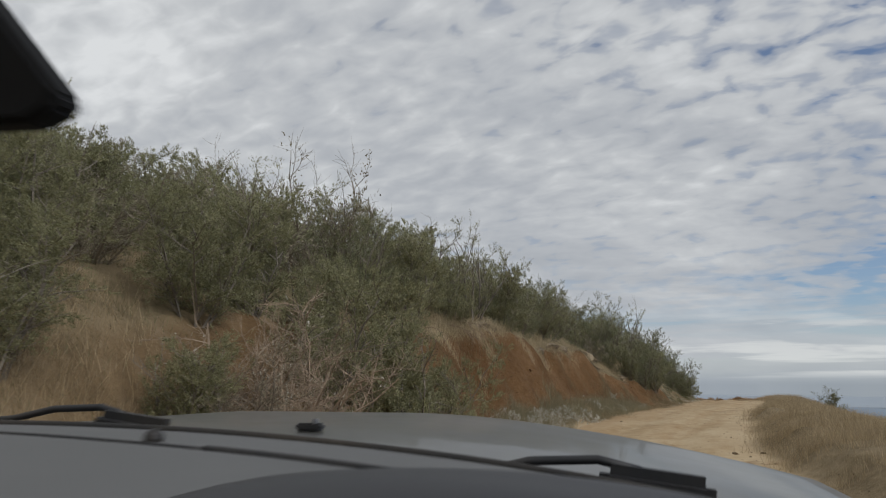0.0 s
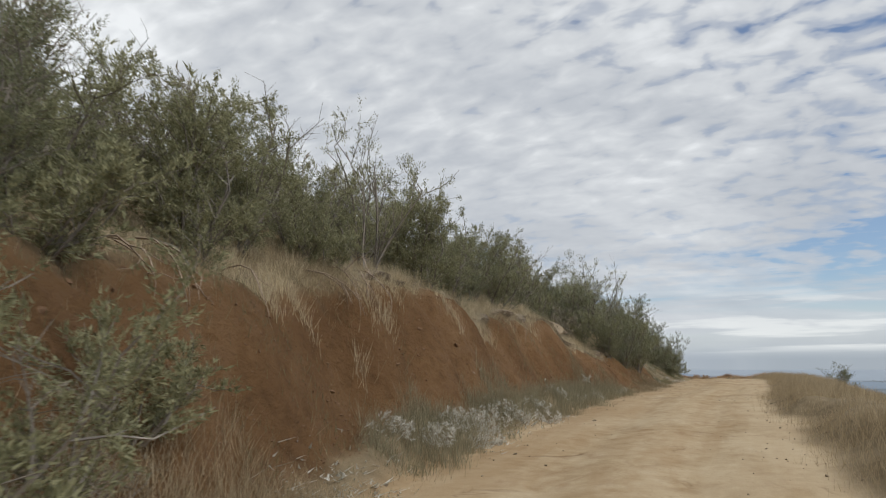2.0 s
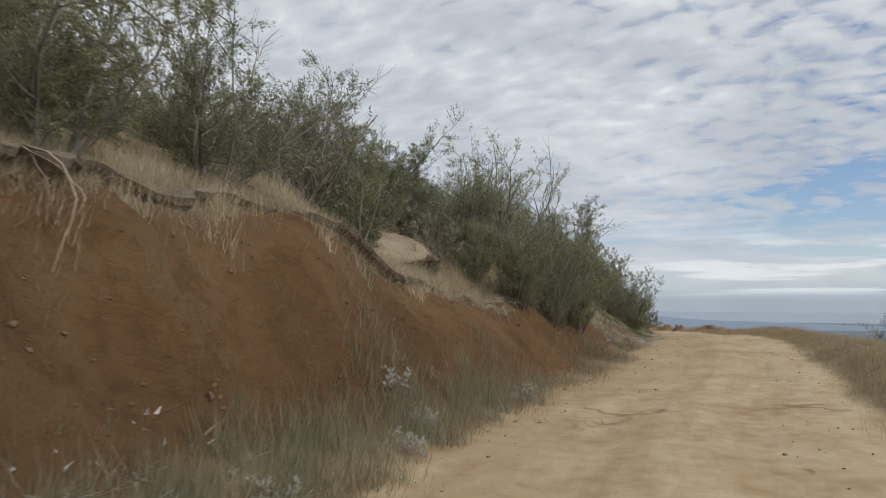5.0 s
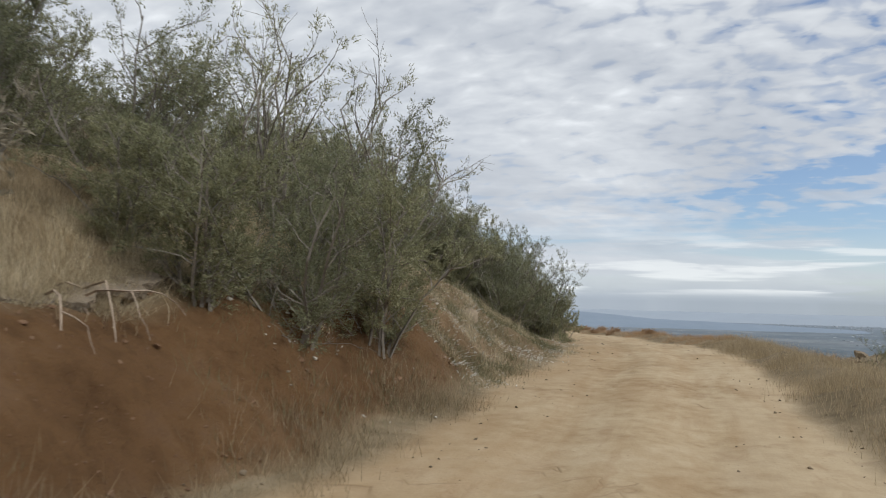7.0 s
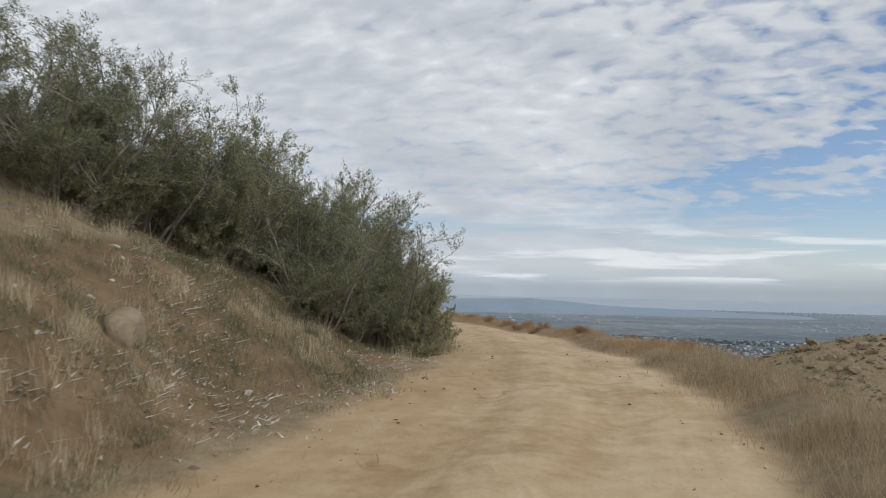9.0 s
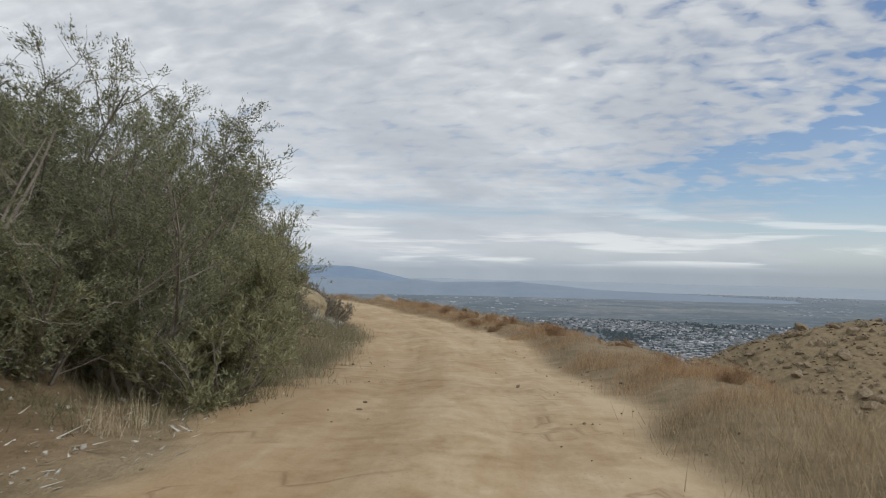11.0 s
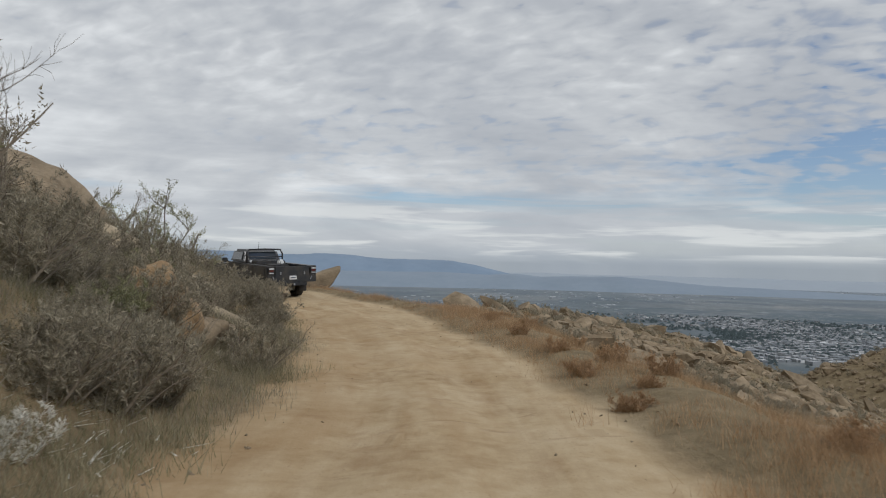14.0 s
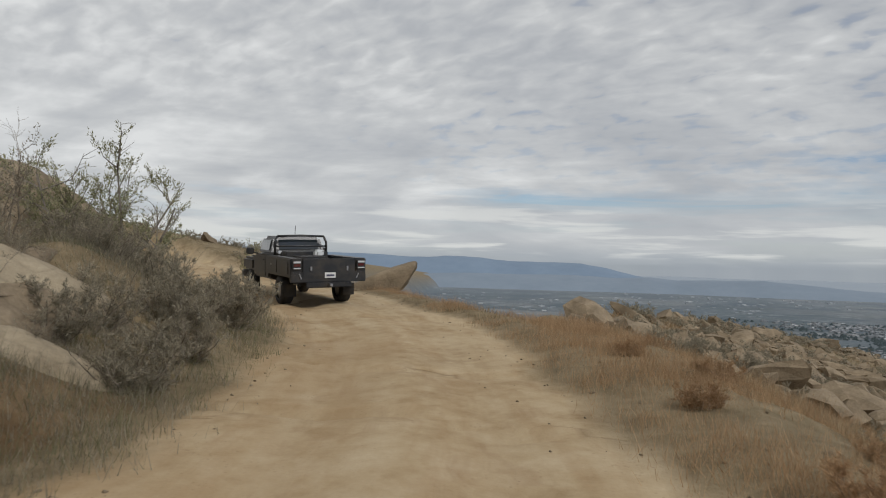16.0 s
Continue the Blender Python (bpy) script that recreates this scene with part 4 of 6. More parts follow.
rock("flat_rock", "low flat tan rock beside the track", FLAT, 19.4, 98.6, z_at(19.4, 98.6) + 0.0, 80, scale=0.5, group="flat rocks at the bend")
rock("roadside_boulder", "angular tan boulder on the verge among brush", rock_mesh(131, (1.0, 0.95, 1.05), 11, 0.07, 4, (0.40, 0.66)), 20.5, 68.4, z_at(20.5, 68.4) - 0.06, 60, mat=TAN_BOULDER)
ANGULAR = bpy.data.objects["roadside_boulder"].data
ANGULAR.polygons.foreach_set("use_smooth", np.zeros(len(ANGULAR.polygons), bool))
rock("roadside_boulder", "small tan boulder behind the brush", rock_mesh(123, (0.55, 0.5, 0.4), 9, 0.12, 3), 21.2, 75.2, z_at(21.2, 75.2) + 0.1, 80)
rock("half_buried_rock", "pale rock half buried in the grassy slope", rock_mesh(23, (0.42, 0.36, 0.34), 6, 0.08), 15.1, 50.2, z_at(15.1, 50.2) - 0.02, 70)
DOME = rock_mesh(24, (3.8, 4.2, 3.0), 6, 0.07, 5, (0.72, 0.95))
rock("rock_dome", "large smooth tan rock dome on the slope", DOME, 14.2, 80.2, z_at(14.2, 80.2) - 1.9, 30, group="rock domes")
rock("rock_dome", "large smooth tan rock dome on the slope", DOME, 11.0, 89.6, z_at(11.0, 89.6) - 0.6, 200, scale=1.15, group="rock domes")
WEATHERED = [rock_mesh(125 + k, (1.5, 1.9, 1.0), 9, 0.16, 4) for k in range(3)]
for k, (x, y, up, turn, size, mat) in enumerate([(19.3, 80.0, -0.38, 130, 0.9, None), (18.2, 82.4, -0.34, 200, 0.85, None), (17.3, 79.0, -0.45, 20, 1.2, None), (20.4, 78.2, -0.22, 310, 0.6, None), (16.6, 84.6, -0.3, 90, 1.0, None)]):
    src = WEATHERED[k % 3]
    rock("weathered_rock", "tan weathered rock half buried in the slope", src, x, y, z_at(x, y) + up, turn, scale=size, group="weathered rocks of the slope", mat=mat)
for k, (x, y, up, turn, size) in enumerate([(30.3, 68.4, 0.05, 40, 0.75), (29.7, 66.2, 0.0, 110, 0.4), (31.3, 70.6, 0.0, 20, 0.6), (29.6, 72.6, -0.05, 75, 0.35), (30.8, 75.4, 0.0, 15, 0.5), (29.2, 79.0, -0.05, 130, 0.35), (31.6, 64.6, 0.0, 60, 0.55), (30.0, 83.4, 0.0, 35, 0.4)]):
    rock("edge_rock", "tan rock on the lip below the outer verge", WEATHERED[k % 3], x, y, z_at(x, y) + up, turn, 0, 15, size, "rocks along the outer lip")
ORANGE_ROCK = rock_material("rusty_granite", (0.20, 0.120, 0.058), (0.44, 0.305, 0.17))
rock("bank_boulder", "large smooth rusty tan boulder sunk in the bank", rock_mesh(141, (1.25, 1.8, 0.9), 13, 0.16, 5, (0.42, 0.75)), 20.0, 75.0, z_at(20.0, 75.0) - 0.42, 20, 0, 24, mat=ORANGE_ROCK)
SLAB = rock_mesh(143, (1.9, 0.95, 0.62), 6, 0.08, 4, (0.5, 0.85))
for x, y, up, turn, dip, size in [(20.4, 80.2, -0.16, 18, 26, 0.62), (18.9, 81.8, -0.1, 40, 24, 0.9), (20.5, 77.2, -0.12, -8, 28, 0.5), (17.7, 80.0, 0.0, 25, 25, 1.0)]:
    rock("slope_slab", "smooth tan rock slab emerging from the brushy slope", SLAB, x, y, z_at(x, y) + up, turn, 0, dip, size, "slabs of the slope", PALE_GRANITE)
rock("slope_outcrop", "grey-tan outcrop among shrubs above the bank", rock_mesh(28, (1.9, 1.1, 0.55), 9, 0.13, 4), 6.9, 38.9, z_at(6.9, 38.9) - 0.26, 15, 8, 14)

BLOCKS = [rock_mesh(40 + k, (1.2 + 0.3 * (k % 3), 0.66 + 0.14 * (k % 2), 0.56 + 0.1 * (k % 4)), 10, 0.06, 3, (0.42, 0.74)) for k in range(8)]
for _m in BLOCKS:
    _m.polygons.foreach_set("use_smooth", np.zeros(len(_m.polygons), bool))


def spur_spots(rng, count, y0, y1, lo, hi, skew=1.0):
    """Spots on the spur by its crest: offsets from lo to hi on the outer side, denser by the crest."""
    sel = np.where((CREST[:, 1] > y0) & (CREST[:, 1] < y1))[0]
    i = rng.choice(sel, count)
    off = lo + (hi - lo) * rng.rand(count) ** skew
    p = CREST[i, :2] + np.stack([CREST_TAN[i, 1], -CREST_TAN[i, 0]], 1) * off[:, None] + rng.normal(0, 0.7, (count, 2))
    return p, np.degrees(np.arctan2(-CREST_TAN[i, 0], CREST_TAN[i, 1]))


def scatter_rocks():
    """Slabs of the rocky spur: all dip to its outer side, like tiles."""
    rng = np.random.RandomState(5)
    near, turn_near = spur_spots(rng, 150, 103, 122, 5.0, 26, 1.1)
    far_out, turn_far = spur_spots(rng, 150, 119, 172, -0.5, 34, 1.2)
    for p, turns, mid, group in ((near, turn_near, 0.6, "boulders of the rocky spur"), (far_out, turn_far, 1.0, "slabs of the rocky spur")):
        for (x, y), turn in zip(p, turns):
            s = float(np.clip(mid * math.exp(rng.normal(0, 0.34)), 0.45, 3.2))
            rock("boulder", "angular tan granite slab on the rocky spur", BLOCKS[rng.randint(8)], x, y, z_at(x, y) - 0.02 * s, turn + rng.normal(0, 24), rng.normal(0, 10), rng.normal(28, 7), s, group)


scatter_rocks()


def spur_brush():
    rng = np.random.RandomState(58)
    near, _ = spur_spots(rng, 110, 99, 122, 3.0, 26)
    for x, y in near:
        plant("brush_a", x, y, rng.uniform(0.7, 1.3), rng.uniform(0, 360), "dark brush among the boulders", label="dark low brush between boulders on the spur")


def joined_brush(name, label, seed, spots, size):
    """Many small bushes in one mesh, for ground that stays far off."""
    rng = np.random.RandomState(seed)
    _, cards = shrub_mesh(18, 1.0, 1.3, 8, 5, 4, 7, (0.11, 0.016), 0.1, stem_r=0.014)
    made = []
    for (x, y), h in zip(spots, ground_z(spots[:, 0], spots[:, 1])):
        turn = np.array(Euler((0, 0, rng.uniform(0, 6.3))).to_matrix())
        made.append(cards.reshape(-1, 3) @ turn.T * size * rng.uniform(0.6, 1.4) + [x, y, h])
    tagged(new(name, quads_mesh(name, np.concatenate(made).reshape(-1, 3, 3), LEAF_GREY)), label, "brush", kind="stuff")


spur_brush()
joined_brush("far_spur_brush", "grey-brown brush between the slabs of the spur", 59, spur_spots(np.random.RandomState(60), 330, 117, 176, -1.0, 38, 1.2)[0], 1.1)
_rng = np.random.RandomState(61)
_spots = np.stack([_rng.uniform(120, 330, 3000), _rng.uniform(170, 360, 3000)], 1)
joined_brush("hill_brush", "grey-brown scrub dotted over the hill down the slope", 62, _spots[ground_z(_spots[:, 0], _spots[:, 1]) > -50][:420], 1.9)
_spots = np.stack([_rng.uniform(-34, 16, 260), _rng.uniform(98, 138, 260)], 1)
joined_brush("bend_brush", "low grey-brown brush on the hillside beyond the bend", 64, _spots[np.abs(along(_spots[:, 0], _spots[:, 1])[1]) > 3.4], 0.7)
joined_brush("outer_slope_brush", "grey-brown brush on the slope below the outer verge", 63, np.stack([_rng.uniform(31, 46, 90), _rng.uniform(56, 98, 90)], 1), 0.75)


def rock_field(name, label, seed, count, area, keep, size, mat):
    """Many stones in one mesh."""
    rng = np.random.RandomState(seed)
    src = [rock_mesh(60 + k, (1.1, 0.7, 0.6), 12, 0.05, 2, (0.3, 0.62)) for k in range(4)]
    co = [np.array([v.co[:] for v in m.vertices]) for m in src]
    fa = [np.array([p.vertices[:] for p in m.polygons]) for m in src]
    xy = []
    while len(xy) < count:
        x, y = rng.uniform(area[0], area[1], 4000), rng.uniform(area[2], area[3], 4000)
        ok = keep(x, y, rng)
        xy += list(zip(x[ok], y[ok]))
    xy = np.array(xy[:count])
    z = ground_z(xy[:, 0], xy[:, 1])
    vs, fs, base = [], [], 0
    for (x, y), h in zip(xy, z):
        k = rng.randint(4)
        s = size[0] * math.exp(rng.normal(0, size[1]))
        m = np.array(Euler((rng.normal(0, 0.3), rng.normal(-0.3, 0.3), rng.uniform(0, 6.3))).to_matrix())
        vs.append(co[k] @ m.T * s + [x, y, h + 0.1 * s])
        fs.append(fa[k] + base)
        base += len(co[k])
    me = mesh_from(name, np.concatenate(vs).tolist(), np.concatenate(fs).tolist(), mat, False)
    return tagged(new(name, me), label, "stones", kind="stuff")


def on_spur(x, y, r):
    lip = np.interp(y, CREST[:, 1], CREST[:, 0])
    return (lattice(x, y, 5.0, 77) > -0.15) & (x > lip - 2 + np.abs(r.normal(0, 3, len(x)))) & (x < lip + 6 + 40 * r.rand(len(x)))


rock_field("spur_stones", "scattered tan stones on the rocky spur", 8, 4600, (26, 110, 98, 185), on_spur, (0.66, 0.45), ROCK)
rock_field("hill_stones", "tan boulders strewn over the hill down the slope", 9, 5200, (120, 330, 170, 360), lambda x, y, r: ground_z(x, y) > -52 + 8 * r.rand(len(x)), (0.95, 0.65), ROCK)
rock_field("bend_stones", "tan stones strewn over the hillside beyond the bend", 11, 900, (-34, 17, 100, 140), lambda x, y, r: np.abs(along(x, y)[1]) > 3.2, (0.24, 0.6), ROCK)
rock_field("slope_flakes", "pale stone flakes in the dry grass slope", 10, 420, (8, 22, 40, 60), lambda x, y, r: (along(x, y)[1] < -2.4) & (along(x, y)[1] > -7), (0.035, 0.5), PALE_STONE)
rock_field("bank_clods", "red earth clods and small stones on the bank face", 13, 3200, (-2, 14, 13, 46), lambda x, y, r: (along(x, y)[1] < -3.0) & (along(x, y)[1] > -5.2), (0.022, 0.5), CLOD)
rock_field("track_gravel", "small loose stones along the track edges", 12, 1500, (-4, 30, 0, 100), lambda x, y, r: np.abs(np.abs(along(x, y)[1]) - 2.2) < 1.5 * r.rand(len(x)), (0.022, 0.5), ROCK)


# ---- grasses ----
def grass(name, label, seed, spots, blades, high, width, mat, spread=0.16, lean=0.35):
    """Tufts of bent blades standing on the ground at the spots (x, y)."""
    rng = np.random.RandomState(seed)
    spots = np.asarray(spots)
    n = len(spots) * blades
    root = np.repeat(spots, blades, 0) + rng.normal(0, spread, (n, 2))
    z = ground_z(root[:, 0], root[:, 1]) - 0.02
    tall = np.repeat(rng.uniform(0.55, 1.25, len(spots)), blades) * high * rng.uniform(0.5, 1.15, n)
    a = rng.uniform(0, 2 * math.pi, n)
    side = np.stack([np.cos(a), np.sin(a), np.zeros(n)], 1) * width
    tilt = rng.normal(0, lean, (n, 2))
    p0 = np.stack([root[:, 0], root[:, 1], z], 1)
    p2 = p0 + np.stack([tilt[:, 0] * tall, tilt[:, 1] * tall, tall], 1)
    cards = np.stack([p0 - side, p0 + side, p2], 1)
    return tagged(new(name, quads_mesh(name, cards, mat)), label, "grass", kind="stuff")


def spots_between(seed, count, y0, y1, u0, u1, clump=0.0):
    """Spots by the road's length (y of its middle) and offset from its edge; negative: uphill side."""
    rng = np.random.RandomState(seed)
    sel = np.where((LINE[:, 1] > y0) & (LINE[:, 1] < y1))[0]
    i = rng.choice(sel, count)
    u = rng.uniform(0, 1, count)
    off = u0 + (u1 - u0) * u
    off = np.where(off < 0, off - half_width(LINE[i, 1]), off + half_width(LINE[i, 1]))
    nrm = np.stack([TAN[i, 1], -TAN[i, 0]], 1)
    p = LINE[i, :2] + nrm * off[:, None] + rng.normal(0, 0.25, (count, 2))
    if clump:
        keep = lattice(p[:, 0], p[:, 1], 1.4, seed) + rng.normal(0, 0.3, count) > clump
        p = p[keep]
    return p


grass("verge_grass", "dry golden grass on the outer verge", 31, spots_between(1, 13000, -3, 57, 0.1, 6.0, -0.35), 22, 0.30, 0.0028, STRAW)
grass("verge_grass_outer", "dry golden grass on the outer slope", 32, spots_between(2, 6000, -3, 72, 4.0, 16.0, -0.3), 18, 0.32, 0.0045, STRAW)
grass("outer_slope_grass", "dry grass on the steep slope below the outer lip", 54, spots_between(32, 5200, 57, 88, 2.6, 14.0, -0.1), 18, 0.34, 0.006, STRAW)
grass("russet_grass", "russet dry grass on the outer verge", 33, spots_between(3, 7000, 55, 99, 0.2, 4.0, 0.08), 24, 0.26, 0.0028, STRAW_RED)
grass("spur_grass", "sparse russet grass among the rocks", 34, np.concatenate([spots_between(4, 2600, 58, 104, 3.0, 16.0, 0.15), spur_spots(np.random.RandomState(4), 5200, 94, 130, -2, 24)[0]]), 16, 0.42, 0.007, STRAW_RED)
grass("far_spur_grass", "thin dry grass between the slabs of the spur", 51, spur_spots(np.random.RandomState(14), 3600, 118, 185, -4, 45)[0], 14, 0.5, 0.014, STRAW)
grass("bank_top_grass", "dry tan grass along the top of the bank", 35, spots_between(5, 6500, 12, 46, -2.3, -4.8, -0.2), 22, 0.26, 0.0028, STRAW)
grass("fallen_straw", "bleached straw lying flat on the slope", 48, np.concatenate([spots_between(26, 1900, 43, 58, -0.3, -6.0, 0.1), spots_between(27, 160, 65, 70, -0.3, -1.6)]), 8, 0.055, 0.024, PALE_WEED, 0.16, 2.4)
grass("bleached_litter", "white bleached straw litter along the foot of the bank", 52, spots_between(30, 520, 12, 28, 0.0, -0.45, 0.1), 9, 0.085, 0.022, PALE_WEED, 0.13, 1.6)
grass("slope_weeds", "olive-brown low weeds in patches on the open slope", 50, spots_between(29, 1300, 43, 58, -0.3, -6.5, 0.15), 45, 0.20, 0.004, GREEN_GRASS, 0.14, 0.5)
grass("slope_tussocks", "bleached tan tussocks on the open slope", 46, spots_between(24, 420, 43, 58, -0.6, -6.0, 0.15), 60, 0.32, 0.003, STRAW_PALE, 0.09, 0.22)
grass("bank_tussocks", "bleached tan tussocks along the bank top", 47, spots_between(25, 1300, 13, 44, -2.1, -3.8, -0.1), 60, 0.40, 0.0032, STRAW_PALE, 0.10, 0.3)
grass("toe_tufts", "grey-green tufts along the foot of the red bank", 49, spots_between(28, 330, 16.0, 34, -0.02, -0.55, 0.0), 55, 0.42, 0.0035, SAGE, 0.12, 0.3)
grass("toe_grass", "dry grass at the foot of the bank", 36, spots_between(6, 2600, 15, 46, -0.05, -0.6, 0.1), 20, 0.24, 0.0028, STRAW)
grass("slope_grass", "dry tan grass on the open slope", 37, spots_between(7, 2400, 43, 60, -0.1, -7.0, 0.25), 20, 0.16, 0.0028, STRAW)
grass("near_slope_grass", "tall dry grass mounds on the slope", 38, np.concatenate([spots_between(8, 3600, -4, 6, -0.2, -4.0, -0.1), spots_between(88, 900, 6, 14, -0.1, -0.9, 0.0)]), 24, 0.38, 0.0030, STRAW)
grass("green_tufts", "olive tufts on the slope and the verge", 39, np.concatenate([spots_between(9, 3600, -4, 56, -0.2, -8.0, 0.05), spots_between(10, 3500, 56, 92, -0.1, -9.0, 0.0)]), 20, 0.24, 0.0032, GREEN_GRASS)
grass("brushy_grass", "grey-brown dry growth on the slope by the bend", 44, spots_between(14, 7000, 66, 92, -0.1, -10.0, -0.3), 20, 0.26, 0.0032, LEAF_GREY)
grass("verge_growth", "grey-olive growth along the inner verge", 53, spots_between(31, 5200, 56, 76, -0.05, -6.0, -0.2), 22, 0.32, 0.0034, SAGE, 0.15, 0.45)
grass("hill_grass", "dry grass between the hillside shrubs", 40, spots_between(11, 5000, -4, 80, -4.0, -22.0, 0.0), 14, 0.32, 0.006, STRAW)
grass("bend_grass", "short dry grass on the ground beyond the bend", 41, spots_between(12, 6000, 84, 126, -0.3, -16.0, -0.1), 14, 0.2, 0.007, STRAW)
grass("bend_grass_outer", "short dry grass beyond the outer edge of the bend", 42, spots_between(13, 6000, 88, 126, 0.3, 24.0, -0.1), 14, 0.2, 0.008, STRAW)


def turf_lip():
    """The overhanging edge of roots and turf along the top of the red bank."""
    rng = np.random.RandomState(19)
    sel = np.where((LINE[:, 1] > 17.0) & (LINE[:, 1] < 43))[0]
    dense = np.linspace(sel[0], sel[-1], 420)
    rows, fs = [], []
    for k, f in enumerate(dense):
        p = np.array([np.interp(f, np.arange(len(LINE)), LINE[:, c]) for c in range(2)])
        g = TAN[int(f)]
        out = np.array([g[1], -g[0]])
        yc = p[1]
        top = float(half_width(yc) + np.interp(yc, BANK[:, 0], BANK[:, 4]) + np.interp(yc, BANK[:, 0], BANK[:, 2]))
        n1, n2 = noise.noise(Vector((yc * 0.9, 3, 0))), noise.noise(Vector((yc * 3.7, 8, 0)))
        n3 = noise.noise(Vector((yc * 11.0, 4, 0)))
        edge = -top + 0.06 + 0.30 * n1 + 0.16 * n2 + 0.12 * n3
        q = p + out * (edge - 0.45)
        z = z_at(q[0], q[1]) - 0.6 * max(0.0, 1 - min(k, len(dense) - 1 - k) / 25)
        thick = 0.06 + 0.05 * n2 + 0.05 * n3
        prof = [(edge - 0.65, z + 0.02), (edge - 0.2, z + 0.0 + 0.03 * n2), (edge + 0.04, z - 0.06), (edge, z - 0.06 - thick), (edge - 0.28, z - 0.16 - thick), (edge - 0.6, z - 0.4)]
        rows.append([(*(p + out * u), h) for u, h in prof])
    m = len(rows[0])
    for k in range(len(rows) - 1):
        for c in range(m - 1):
            i = k * m + c
            fs.append((i, i + 1, i + m + 1, i + m))
    mat = two_tone("root_mat", (0.09, 0.066, 0.042), (0.31, 0.245, 0.165), 2.0, 24.0, 0.95, 0.9, 0.05)
    tagged(new("turf_lip", mesh_from("turf_lip", [v for r in rows for v in r], fs, mat, False)), "overhanging turf and root edge along the red bank", "bank edge", kind="structure")
    tips = np.array([r[2][:2] for r in rows])[rng.choice(len(rows), 1700)]
    grass("lip_grass", "bleached grass hanging over the bank edge", 45, tips + rng.normal(0, 0.12, (1700, 2)) - [0.30, 0], 22, 0.22, 0.0042, STRAW_PALE, 0.10, 0.9)


turf_lip()


def hanging_roots():
    """Bleached roots and dead branches that hang over the bank edge."""
    rng = np.random.RandomState(21)
    for yc in (13.6, 14.3, 15.4, 17.6, 18.0, 18.5, 21.0, 24.4, 27.2, 33.5, 36.6, 37.0):
        i = int(np.argmin(np.abs(LINE[:, 1] - yc)))
        out = np.array([TAN[i, 1], -TAN[i, 0]])
        top = float(half_width(yc) + np.interp(yc, BANK[:, 0], BANK[:, 4]) + np.interp(yc, BANK[:, 0], BANK[:, 2]))
        base = LINE[i, :2] - out * (top + 0.25)
        tw = Twigs()
        for _ in range(rng.randint(3, 6)):
            start = np.array([*(base + rng.normal(0, 0.18, 2)), z_at(*base) + 0.05])
            line, _d = bent(rng, start, (out[0] * 0.9, out[1] * 0.9, rng.uniform(0.1, 0.7)), rng.uniform(0.7, 1.4), -0.42, 0.25, 7)
            tw.tube(line, 0.014, 0.004)
            fork, _d = bent(rng, line[3], (out[0] + rng.normal(0, 0.6), out[1] + rng.normal(0, 0.6), -0.2), 0.5, -0.25, 0.3, 4)
            tw.tube(fork, 0.008, 0.003)
        tagged(new("hanging_roots", mesh_from("hanging_roots", tw.v, tw.f, DEADWOOD)), "bleached bare roots hanging over the red bank", "roots", "roots along the bank")


hanging_roots()


shrub_kind("pale_a", "pale_weed", "bleached white weed clump at the foot of the red bank", "weed", PALE_WEED, DEADWOOD, 0.5, seed=15, wide=0.7, stems=9, branches=5, twigs=5, leaves=8, leaf=(0.05, 0.007), bare=0.1, upright=0.05, wild=0.3, stem_r=0.006)


def pale_weeds():
    rng = np.random.RandomState(3)
    spots = np.concatenate([spots_between(20, 20, 16.5, 23.0, -0.1, -0.35), spots_between(21, 6, 24, 34, -0.1, -0.4), spots_between(23, 4, 65, 69, -0.5, -1.1)])
    for x, y in spots:
        plant("pale_a", float(x), float(y), rng.uniform(0.25, 0.5), rng.uniform(0, 360), "bleached weeds along the bank", 0.01)


pale_weeds()


